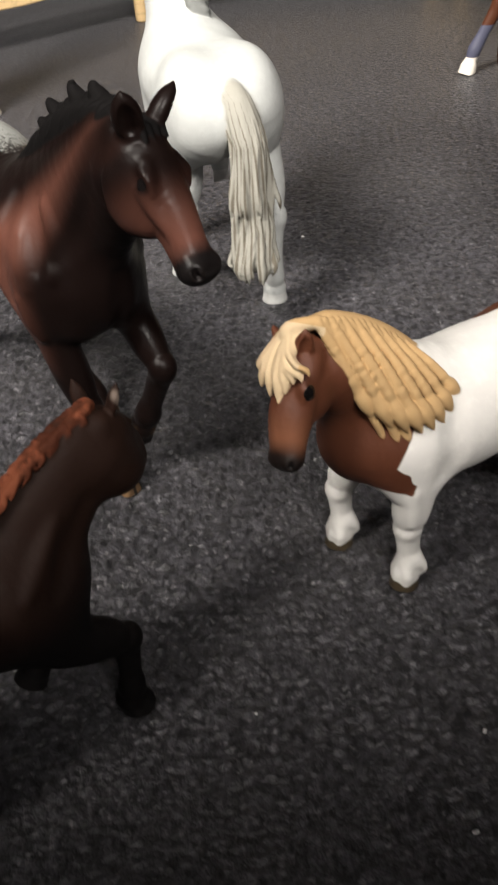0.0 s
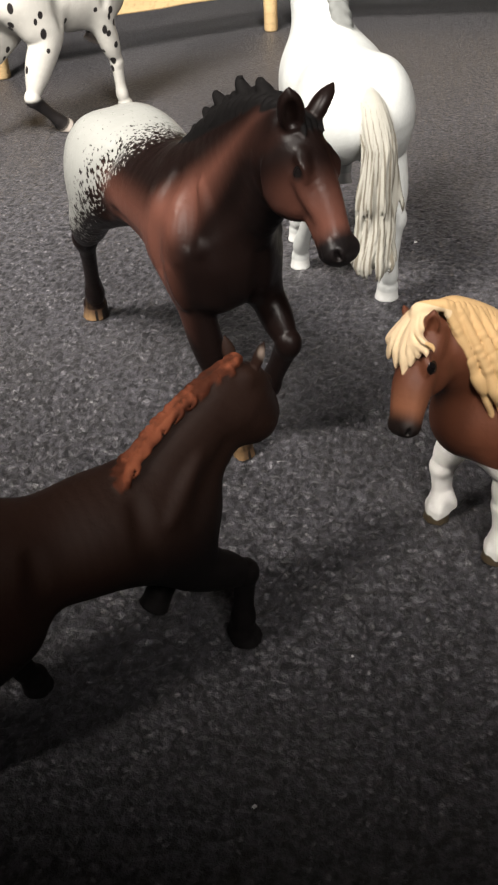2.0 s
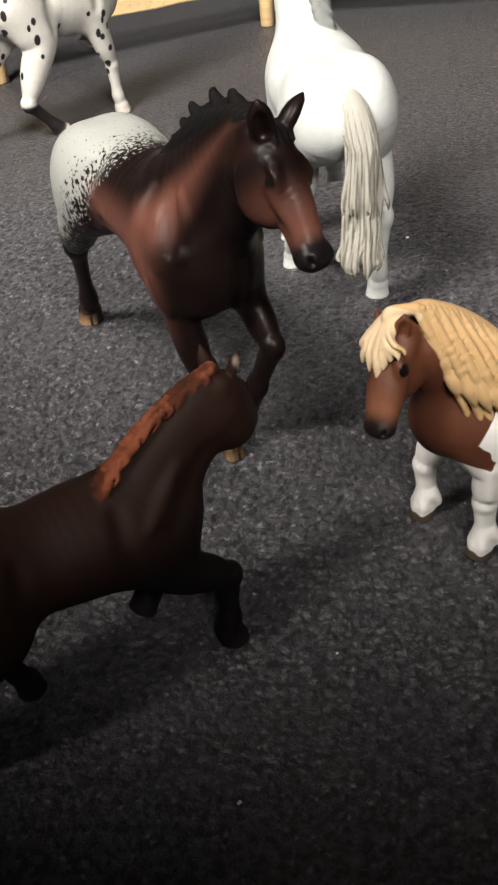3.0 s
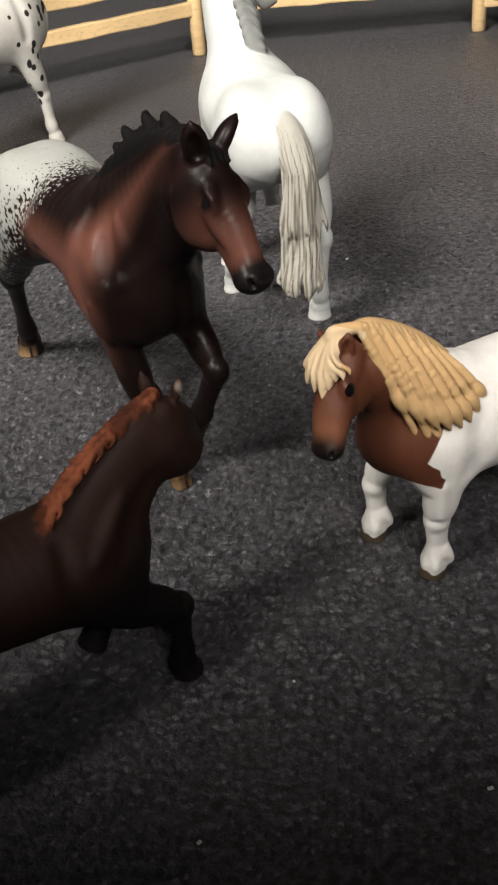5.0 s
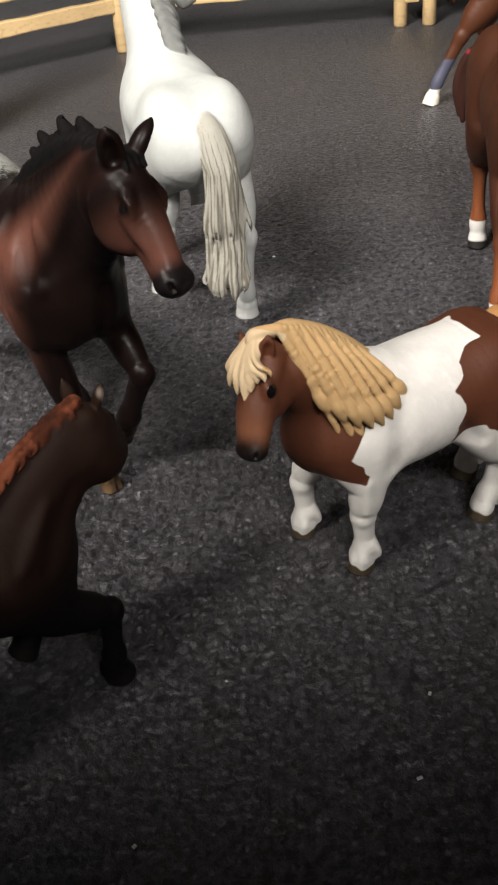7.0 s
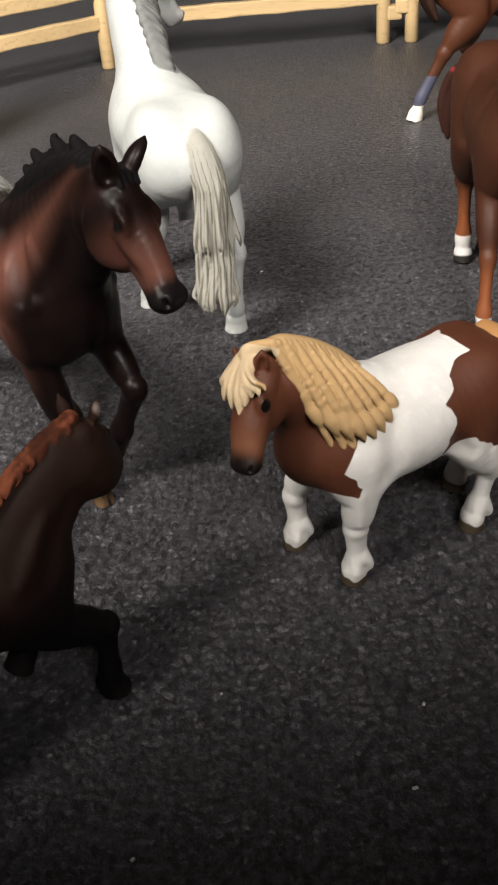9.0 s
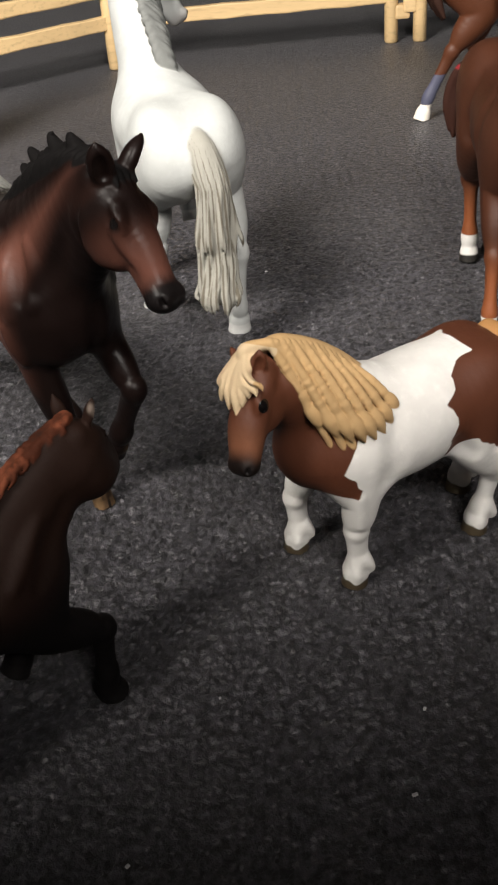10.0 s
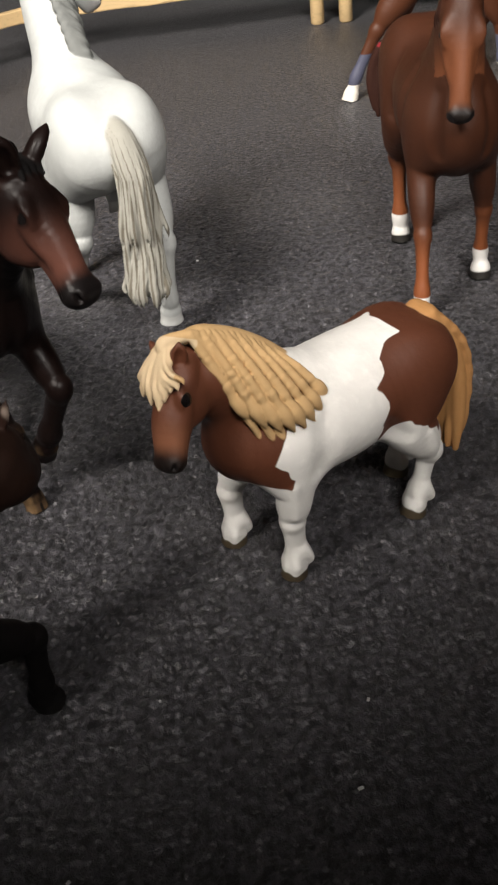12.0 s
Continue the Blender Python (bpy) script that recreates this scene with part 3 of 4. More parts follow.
    def paint(v, p, sample):
        x, y, z = v.T
        wob = sway(v, (4.3, -2.0, 5.7, 1.1, 0.03), (9.0, 5.0, 8.0, 2.0, 0.03), (17.0, 11.0, 15.0, 0.5, 0.015))
        breast = np.interp(z, (2.7, 2.85, 3.03, 3.2, 3.52, 3.9, 4.3), (1.95, 1.78, 1.70, 1.86, 2.12, 1.9, 1.7))
        front = np.minimum(x - breast, z - np.interp(x, (1.6, 2.1, 2.3, 2.7), (2.72, 2.83, 2.94, 3.0))) + wob
        edge = np.interp(z, (2.9, 3.1, 3.45, 3.8, 4.1, 4.3, 4.5, 4.7, 4.87, 4.97, 5.06, 5.2, 5.35), (-0.6, -0.52, -0.56, -0.70, -0.62, -0.58, -0.82, -0.80, -1.18, -1.66, -1.55, -1.18, -1.38))
        hem = np.interp(x, (-3.2, -2.6, -2.16, -1.75, -1.5, -1.1, -0.8, -0.5), (2.75, 2.6, 2.5, 2.85, 3.02, 3.2, 3.12, 2.98))
        rear = np.minimum(edge - x + 0.07 * np.abs(np.sin(4.6 * z + 0.6)), z - hem) + wob
        q = (v - at.poll) / at.length
        round_axis = np.linalg.norm(q - np.outer(q @ at.f, at.f), axis=1)
        cream = np.minimum.reduce([p["hair"], 4 * (q @ at.f + 0.22), 4 * (0.42 - round_axis), 4 * (0.27 - q @ at.l), 4 * (q @ at.u + 0.02)])
        return {"patch": np.clip(np.maximum(front, rear), -1, 1), "cream": cream, "tailhair": np.where(x < -2.5, p["hair"], -1.0)}

    mat = paint_material(
        "pony_paint",
        (0.86, 0.84, 0.80),
        [
            ("patch", -0.015, 0.025, (0.100, 0.033, 0.0165), 0, 1),
            ("along", 0.45, 0.80, (0.20, 0.078, 0.040), 0.1, 60),
            ("along", 0.74, 0.93, (0.009, 0.005, 0.004), 0.06, 60),
            ("hair", -0.01, 0.03, (0.55, 0.36, 0.175), 0, 1),
            ("tailhair", -0.01, 0.03, (0.46, 0.235, 0.09), 0, 1),
            ("cream", -0.01, 0.03, (0.64, 0.49, 0.31), 0, 1),
            ("hoof", 0.0, 0.03, (0.065, 0.048, 0.028), 0.02, 200),
            *EYE_LAYERS,
        ],
        0.55,
    )
    finish("toy_pony", s, at, paint, mat, (5.0, 20.15), 209.8, "brown and white plastic toy pony with a blond mane")


# ---- the dark bay horse with a white rump ----
def build_bay():
    s = Sculpt((-7.2, -2.4, -0.1), (8.0, 2.4, 10.8), 0.042)
    s.limb("coat", [(-3.5, 0, 6.2, 0.95, 1.05), (-2.6, 0, 6.25, 1.48, 1.1), (-1.0, 0, 6.25, 1.33, 1.06), (0.6, 0, 6.1, 1.45, 1.02), (1.8, 0, 5.85, 1.68, 0.92), (2.6, 0, 5.6, 1.3, 0.9), (2.95, 0, 5.3, 0.95, 1.0)], 0.2)
    s.limb("coat", [(1.9, 0, 6.4, 1.6, 0.58), (3.3, 0.08, 7.45, 1.38, 0.54), (4.5, 0.15, 8.45, 1.1, 0.56)], 0.6)
    at = sculpt_head(s, (5.2, 0.2, 9.1), (6.88, 0.3, 6.84), (-0.28, 0.94, -0.18), ears=(0.58, 0.62, 0.45), ear=0.3, wide=1.25, jowl=1.7, nose=1.35, earw=1.6, bridge=1.15, earflat=0.8, eye=0.9, cheek=1.4)
    sculpt_leg(s, ((-2.5, -0.8, 6.2), (-3.05, -1.0, 5.2), (-4.75, -0.75, 3.5), (-5.95, -0.25, 1.05)), (1.36, 0.8, 0.42, 0.34, 0.28), (-6.35, -0.15, 0), 0.5, (-0.1, 0, -1), 0.4, 0.5)
    sculpt_leg(s, ((-2.6, 0.5, 6.1), (-1.5, 0.4, 4.7), (-1.3, 0.6, 2.8), (0.2, 0.72, 0.95)), (1.32, 0.75, 0.4, 0.33, 0.26), (0.6, 0.78, 0.0), 0.5, (0.3, 0, -1), 0.4, 0.5)
    sculpt_leg(s, ((2.1, -0.85, 5.5), (2.4, -0.95, 4.4), (2.85, -0.72, 2.45), (3.15, -0.4, 0.98)), (1.05, 0.54, 0.37, 0.30, 0.25), (3.27, -0.3, 0), 0.5, (0.15, 0.1, -1), 0.28, 0.34)
    sculpt_leg(s, ((2.15, 0.68, 5.4), (2.8, 0.76, 4.5), (3.92, 0.75, 3.35), (3.2, 0.6, 1.85)), (0.86, 0.54, 0.35, 0.33, 0.28), (2.72, 0.5, 1.05), 0.5, (-0.55, -0.1, -0.85), 0.33, 0.42)
    # muscles of shoulder, breast and forearm
    for y in (-1, 1):
        s.limb("coat", [(1.9, 0.95 * y - 0.1, 6.7, 0.35), (2.4, 0.92 * y - 0.13, 5.7, 0.42), (2.55, 0.85 * y - 0.1, 4.9, 0.4)], 0.5)
        s.limb("coat", [(2.95, 0.5 * y, 5.5, 0.6), (2.95, 0.55 * y, 4.75, 0.5)], 0.25)
        side = (0.35, y, 0.1)
        if y < 0:
            s.fold([(1.95, y, 7.5), (1.8, y, 6.7), (1.7, y, 5.9), (1.75, y, 5.2)], side, 0.26, 0.3, 0.02, carve=True)
            s.fold([(2.7, y, 7.5), (2.85, y, 6.9), (2.9, y, 6.2)], side, 0.2, 0.25, 0.04, carve=True)
        s.fold([(2.95, y, 7.4), (3.2, y, 6.95), (3.3, y, 6.45), (3.15, y, 6.0)], side, 0.18, 0.2)
        s.fold([(2.4, y, 6.7), (2.45, y, 6.2), (2.6, y, 5.7)], side, 0.16, 0.2)
        s.fold([(4.4, y, 7.75), (3.9, y, 7.0), (3.4, y, 6.4)], side, 0.22, 0.3, 0.04, carve=True)
        s.fold([(2.3, y, 5.4), (2.45, y, 4.9), (2.6, y, 4.5)], side, 0.16, 0.18)
        s.fold([(-1.0, y, 7.2), (-1.35, y, 6.3), (-1.5, y, 5.4)], (0, y, 0.1), 0.25, 0.35, 0.04, carve=True)
        s.fold([(0.9, y, 5.6), (0.0, y, 5.5), (-0.8, y, 5.7)], (0, y, -0.1), 0.16, 0.3, 0.04, carve=True)
    s.fold([(3, 0.05, 5.9), (3, 0.05, 5.2), (3, 0.05, 4.5)], (1, 0, 0), 0.18, 0.25, 0.0, carve=True)
    # a short wavy mane along the crest
    crest = along((5.0, 0.2, 9.45), (1.3, 0.05, 7.75), 15, (3.4, 0.15, 9.55))
    s.limb("hair", [(*q, 0.2) for q in crest], 0.1, sub=2)
    for i, q in enumerate(crest):
        swell = math.sin(math.pi * (i + 0.5) / 15) ** 0.6
        flame = 0.37 * swell * (1.0 if i in (3, 6, 9) else 0.8 if i in (11, 13) else 0.4)
        way = vec(-0.25, 0.02, 1.0) if i < 9 else vec(-0.75, 0.02, 0.75)
        back = vec(-1.0, 0, 0.1)
        s.limb("hair", [(*q, 0.2), (*(q + 0.45 * flame * way), 0.19), (*(q + 0.85 * flame * way + 0.16 * back), 0.135), (*(q + 1.15 * flame * way + 0.18 * back), 0.085), (*(q + 1.42 * flame * way + 0.04 * back), 0.03)], 0.02)
        for edge in (-1, 1):
            for n in (0, 1, 2):
                w = 0.09 * math.sin(2.7 * i + 1.9 * n + edge)
                s.limb("hair", [(*q, 0.13), (*(q + vec(-0.10 - 0.10 * n, 0.22 * edge, 0.06 - 0.08 * n)), 0.10), (*(q + vec(-0.26 - 0.13 * n + w, 0.35 * edge, -0.16 - 0.13 * n)), 0.075), (*(q + vec(-0.34 - 0.2 * n - w, 0.40 * edge, -0.38 - 0.17 * n)), 0.03)], 0.012)
    for c in (-0.07, -0.02, 0.03, 0.08):
        s.limb("hair", [(*at(-0.05, 0.05, c), 0.15), (*at(0.03, 0.13, c * 1.2), 0.10), (*at(0.12, 0.145, c * 1.4), 0.03)], 0.03)
    locks(s, along((-3.9, -0.15, 6.9), (-3.9, 0.15, 6.9), 5), along((-4.9, 1.0, 4.3), (-5.0, 1.6, 4.1), 5), (-0.4, 0.3, 0.5), 0.24, 0.18, 0.06, 0.05)

    def paint(v, p, sample):
        x, y, z = v.T
        rump = np.minimum(-1.35 - x + 0.75 * (z - 6.6) - 0.5 * np.maximum(5.6 - z, 0) * (x > -3.0), 1.1 * (z - 4.6) + 0.25 * np.sin(3.0 * x))
        rump = np.where((y > 0.2) & (z < 6.4), np.minimum(rump, -3.0 - x), rump)
        back = (z - 6.4 - 0.75 * np.maximum(x - 1.2, 0)) / 0.8
        under = (4.3 - z) / 1.2
        q = (v - at.poll) / at.length
        t = q @ at.f
        head = np.clip((0.52 - np.linalg.norm(q - np.outer(t, at.f), axis=1)) / 0.15, 0, 1) * np.clip((t + 0.12) / 0.2, 0, 1)
        # dark breast paint, with the head's shadow on it painted in as well
        front = x - 1.75 - 0.72 * np.maximum(z - 6.0, 0) + 0.35 * y
        body = np.maximum.reduce([back, under, front, (-x - 0.8) * 0.9])
        brow = 0.85 - 2.2 * np.abs(t - 0.16) + 1.6 * np.maximum(q @ at.u, 0)
        dark = lerp(np.clip(body, -1, 1), brow, head)
        socket = np.min([np.linalg.norm(v - e, axis=1) for e in at.eyes], 0) / at.length
        dark = np.maximum(dark, 1.15 - socket / 0.10)
        lifted = np.where((y > 0) & (x > 1.5), sample["coat"] - sample["hoof"], -1.0)
        split = np.where(z < 0.6, np.minimum(sample["coat"] - sample["hoof"], np.maximum(0.05 - np.abs(y + 0.30), y + 0.12)), -1.0)
        return {"split": np.clip(split, -1, 1), "lifted": np.clip(lifted, -1, 1), "rump": np.clip(np.where(rump < -0.7, -4.0, rump), -4.0, 1.0), "dark": np.clip(dark, -1, 1)}

    mat = paint_material(
        "bay_paint",
        (0.112, 0.045, 0.032),
        [
            ("dark", -0.45, 0.85, (0.0065, 0.0035, 0.0030), 0.03, 30),
            ("rump", -0.15, 0.2, (0.25, 0.255, 0.24), 2.6, 1300),
            ("along", 0.74, 0.88, (0.008, 0.0065, 0.0065), 0.06, 90),
            ("hair", -0.01, 0.03, (0.006, 0.0055, 0.0055), 0, 1),
            ("hoof", 0.0, 0.03, (0.07, 0.042, 0.025), 0.03, 200),
            ("hoof", -0.1, 0.35, (0.21, 0.13, 0.065), 0.5, 260),
            ("split", 0.0, 0.03, (0.010, 0.008, 0.007), 0.03, 300),
            ("lifted", 0.0, 0.03, (0.008, 0.006, 0.006), 0, 1),
            *EYE_LAYERS,
        ],
        0.38,
        gleam=0.14,
        upright=0.45,
    )
    finish("toy_horse", s, at, paint, mat, (-4.2, 24.9), -50.0, "dark bay plastic toy horse trotting, with a white-flecked rump")


# ---- the white horse with a grey mane ----
def build_white():
    s = Sculpt((-5.6, -3.2, -0.1), (7.0, 2.4, 12.6), 0.042)
    s.limb("coat", [(-3.1, 0, 6.0, 0.98, 1.1), (-2.3, 0, 6.03, 1.43, 1.13), (-0.9, 0, 6.17, 1.46, 1.12), (0.6, 0, 6.25, 1.58, 1.08), (1.8, 0, 6.25, 1.6, 0.9), (2.7, 0, 6.2, 1.2, 0.9)], 0.2)
    s.limb("coat", [(1.6, 0.14, 6.9, 1.5, 0.62), (2.7, 0.22, 8.6, 1.22, 0.62), (3.5, 0.2, 10.1, 1.0, 0.68)], 0.6)
    s.limb("coat", [(-2.2, 0, 6.45, 0.95, 1.2), (-0.5, 0.05, 6.6, 0.95, 1.1), (1.3, 0.1, 6.85, 0.9, 0.9)], 0.6)
    at = sculpt_head(s, (3.8, 0.0, 10.9), (4.5, -1.85, 8.6), (0.9, 0.35, 0), ears=(0.62, 0.7, 0.28), ear=0.27)
    r, hind = (1.2, 0.72, 0.42, 0.34, 0.27), (1.4, 0.86, 0.37, 0.31, 0.29)
    sculpt_leg(s, ((-2.2, -0.85, 6.2), (-2.0, -0.98, 4.9), (-3.25, -1.08, 3.0), (-2.95, -1.02, 0.95)), hind, (-2.75, -1.02, 0), 0.5, hoof_r=0.36)
    sculpt_leg(s, ((-2.2, 0.85, 6.2), (-1.2, 1.1, 4.8), (-1.5, 1.2, 2.9), (0.0, 1.3, 1.0)), hind, (0.3, 1.3, 0), 0.5, hoof_r=0.32)
    sculpt_leg(s, ((1.9, -0.8, 5.8), (2.3, -0.95, 4.7), (3.7, -1.0, 4.1), (3.5, -1.0, 2.4)), r, (3.3, -1.0, 1.7), 0.5, (-0.35, 0, -0.9), hoof_r=0.28)
    sculpt_leg(s, ((1.9, 0.8, 5.8), (1.9, 0.95, 4.5), (2.4, 0.95, 2.7), (2.4, 0.95, 0.95)), r, (2.6, 0.95, 0), 0.5, hoof_r=0.32)
    # the mane lies on the right side
    tops = along((3.75, 0.1, 11.15), (0.45, -0.12, 7.85), 24, (1.0, 0.12, 9.15))
    falls = [q + vec(0.15, -0.9, -1.5) * (0.3 + 0.7 * (1 - n / 23) + 0.06 * math.sin(3.1 * n)) for n, q in enumerate(tops)]
    locks(s, tops[::2], falls[::2], (-0.12, -0.12, 0.05), 0.17, 0.13, 0.0, 0.0, 0.15, 5, 0.2)
    locks(s, tops, falls, (-0.18, -0.2, 0.08), 0.11, 0.09, 0.03, 0.0, 0.015, 8, 0.2)
    # the tail: a core with strands round it
    bow = [(-3.05, 0.0, 7.05), (-3.62, -0.12, 6.7), (-4.1, -0.25, 5.6), (-4.12, -0.2, 4.2), (-4.15, -0.2, 3.2), (-4.25, -0.1, 2.35)]
    wide = (0.16, 0.32, 0.40, 0.44, 0.45, 0.58)
    s.limb("hair", [(x, y, z, w * (0.98 if n < 5 else 0.8), 1.1) for n, ((x, y, z), w) in enumerate(zip(bow, wide))], 0.05)
    for i in range(60):
        turn = 2 * math.pi * i / 60
        nodes = []
        for j, ((x, y, z), w) in enumerate(zip(bow, wide)):
            a = turn + 0.16 * j * math.sin(3.7 * i) + 0.25 * math.sin(1.9 * j + 0.7 * i)
            w = w * (1 + 0.12 * math.sin(2.3 * j + 1.9 * i))
            nodes.append((x + 0.82 * w * math.cos(a) - 0.03 * (i % 2), y + 1.08 * w * math.sin(a) + (0.10 if 2 < j < 5 else 0.0) * math.sin(0.9 * i), z, (0.05, 0.06, 0.065, 0.07, 0.08, 0.075)[j]))
        if i % 5 == 2:
            # an upper lock that ends half way down
            x, y, z, _ = nodes[3]
            nodes = nodes[:3] + [(x - 0.1, y, z + 0.2, 0.085), (x - 0.14, y * 1.15, z - 0.3, 0.07), (x - 0.06, y * 1.2, z - 0.65, 0.02)]
            s.limb("hair", nodes, 0.006, sub=4)
            continue
        x, y, z, _ = nodes[-1]
        drop = 0.30 + 0.28 * (0.5 + 0.5 * math.sin(5.1 * i)) + 0.35 * max(0.0, 1 - abs(y + 0.05) / 0.55)
        nodes.append((x - 0.05, y * 0.96, z - 0.6 * drop, 0.06))
        nodes.append((x + 0.02 * math.sin(7 * i), y * 0.80, z - drop, 0.02))
        s.limb("hair", nodes, 0.006, sub=4)
    # the hollow between the buttocks
    s.fold([(-2.9, 0, 6.2), (-3, -0.02, 5.4), (-3, -0.05, 4.6)], (-1, 0, 0), 0.25, 0.4, 0.06, carve=True)

    def paint(v, p, sample):
        x, y, z = v.T
        mid = np.stack([np.interp(-z, [-q[2] for q in bow], [q[i] for q in bow]) for i in (0, 1)], 1)
        turn = np.arctan2(y - mid[:, 1], x - mid[:, 0])
        wash = 0.6 * np.sin(30 * turn + 2.2 * np.sin(0.9 * z)) + 0.5 * np.sin(17 * turn + 1.5 * z + 1.0)
        tail = np.where(x < -2.6, p["hair"] - 0.15 * np.maximum(z - 6.5, 0), -1.0)
        return {"tailhair": tail, "manehair": np.where(x > -2.0, p["hair"], -1.0), "wash": np.where(tail > -0.02, wash, -2.0) - 0.5 * np.maximum(z - 5.5, 0)}

    mat = paint_material(
        "white_paint",
        (0.39, 0.402, 0.393),
        [
            ("along", 0.75, 0.95, (0.25, 0.24, 0.23), 0.1, 60),
            ("manehair", -0.02, 0.05, (0.13, 0.135, 0.13), 0.02, 300),
            ("tailhair", -0.10, 0.05, (0.275, 0.268, 0.235), 0.03, 300),
            ("wash", -0.25, 0.6, (0.125, 0.112, 0.088), 0.3, 200),
            ("hoof", 0.0, 0.03, (0.50, 0.505, 0.49), 0, 1),
            *EYE_LAYERS,
        ],
        0.6,
    )
    finish("toy_horse", s, at, paint, mat, (-0.65, 33.75), 107.0, "white plastic toy horse with a grey mane and tail")


# ---- the young dark horse nearest to the camera ----
def build_young():
    s = Sculpt((-4.8, -1.9, -0.1), (6.0, 2.6, 7.6), 0.038)
    s.limb("coat", [(-2.7, 0, 4.0, 0.7, 0.95), (-1.9, 0, 4.05, 1.08, 0.98), (-0.5, 0, 3.85, 1.05, 1.0), (0.6, 0, 3.8, 1.14, 1.0), (1.35, 0, 3.75, 1.12, 0.9), (2.1, 0, 3.6, 0.88, 0.95)], 0.2)
    s.limb("coat", [(1.55, 0, 3.95, 1.02, 0.68), (2.4, 0, 4.7, 0.9, 0.63), (3.3, 0.1, 5.5, 0.74, 0.66)], 0.4)
    at = sculpt_head(s, (3.75, 0.1, 5.98), (4.72, 0.9, 4.6), (-0.6, 0.8, 0), ears=(0.62, 0.8, 0.3), ear=0.30, earw=1.2, wide=1.4, jowl=1.4, eye=0.6, ridge=0.3, nose=0.9, bridge=1.2)
    r, hind = (0.85, 0.5, 0.3, 0.27, 0.22), (1.0, 0.65, 0.32, 0.25, 0.2)
    sculpt_leg(s, ((1.5, -0.55, 3.5), (2.1, -0.68, 2.6), (3.1, -0.7, 1.95), (3.02, -0.65, 0.7)), r, (3.1, -0.6, 0), 0.4, (0.3, 0, -1), 0.32, 0.38)
    sculpt_leg(s, ((1.5, 0.55, 3.5), (1.7, 0.65, 2.7), (2.5, 0.65, 2.0), (1.9, 0.65, 1.2)), r, (1.6, 0.65, 0.75), 0.4, (-0.5, 0, -0.85), hoof_r=0.3, hoof_h=0.36)
    sculpt_leg(s, ((-1.8, -0.55, 4.0), (-1.7, -0.7, 3.0), (-3.3, -0.65, 1.9), (-3.7, -0.65, 0.65)), hind, (-3.6, -0.65, 0), 0.4, hoof_r=0.3, hoof_h=0.36)
    sculpt_leg(s, ((-1.8, 0.55, 4.0), (-1.2, 0.7, 3.0), (-1.8, 0.65, 1.9), (-1.3, 0.65, 0.65)), hind, (-1.1, 0.65, 0), 0.4, hoof_r=0.3, hoof_h=0.36)
    # heavy cheeks
    s.limb("coat", [(3.6, 0.1, 5.3, 0.58), (3.85, 0.1, 4.98, 0.55), (4.25, 0.4, 4.75, 0.42)], 0.25)
    # the narrow, crinkled mane, fallen to the right at the withers
    crest = along((3.7, 0.1, 6.28), (0.95, -0.2, 4.85), 40, (2.15, 0.0, 5.92))
    s.limb("hair", [(*q, 0.10) for q in crest], 0.08, sub=2)
    for i, q in enumerate(crest):
        for side in (-1, 1):
            w = 0.05 * math.sin(2.9 * i + side)
            long = 1.0 + 0.35 * math.sin(1.7 * i + 2 * side) + 0.5 * (i > 30)
            s.limb("hair", [(*q, 0.09), (*(q + vec(-0.06 + w, 0.11 * side, 0.05)), 0.06), (*(q + vec(-0.13 - w, 0.15 * side * long, -0.05)), 0.05), (*(q + vec(-0.22 + w, 0.17 * side * long, -0.14 * long)), 0.02)], 0.005)
    for y in (-1, 1):
        s.fold([(1.0, y, 4.7), (0.95, y, 4.0), (1.05, y, 3.3)], (0, y, 0.1), 0.16, 0.25, 0.03, carve=True)
        s.fold([(3.0, y, 5.0), (2.5, y, 4.4), (2.0, y, 4.0)], (0, y, 0.1), 0.14, 0.25, 0.03, carve=True)
        s.fold([(2.4, y, 5.0), (1.9, y, 4.5), (1.5, y, 4.2)], (0, y, 0.1), 0.14, 0.2)
        s.fold([(-1.0, y, 4.6), (-1.1, y, 3.9), (-1.0, y, 3.4)], (0, y, 0.1), 0.16, 0.3, 0.03, carve=True)
    locks(s, along((-2.9, -0.12, 4.7), (-2.9, 0.12, 4.7), 5), along((-3.9, -0.3, 1.5), (-3.9, 0.3, 1.5), 5), (-0.4, 0, 0.4), 0.2, 0.15, 0.05, 0.05)

    def paint(v, p, sample):
        x, y, z = v.T
        ear = at(*(vec(0.0, 0.10, -0.16) + 0.12 * unit(vec(-0.62, 0.8, -0.3))))
        star = np.linalg.norm((v - ear) / vec(0.14, 0.14, 0.24), axis=1)
        # low: shade painted into the coat, deeper towards legs and breast
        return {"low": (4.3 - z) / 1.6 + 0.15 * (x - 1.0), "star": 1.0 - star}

    mat = paint_material(
        "young_paint",
        (0.021, 0.0100, 0.0070),
        [
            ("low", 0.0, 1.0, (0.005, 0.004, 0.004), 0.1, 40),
            ("along", 0.0, 0.4, (0.018, 0.010, 0.008), 0.1, 60),
            ("hair", -0.01, 0.03, (0.065, 0.021, 0.012), 0, 1),
            # highlights painted on the outermost strands of the rusty mane
            ("hair", 0.04, 0.24, (0.20, 0.062, 0.032), 0.3, 260),
            ("star", 0.1, 0.6, (0.30, 0.24, 0.20), 0.1, 100),
            ("hoof", 0.0, 0.03, (0.010, 0.009, 0.009), 0, 1),
            *EYE_LAYERS,
        ],
        0.6,
        gleam=0.12,
    )
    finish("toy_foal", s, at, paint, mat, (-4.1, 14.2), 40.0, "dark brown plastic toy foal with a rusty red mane")


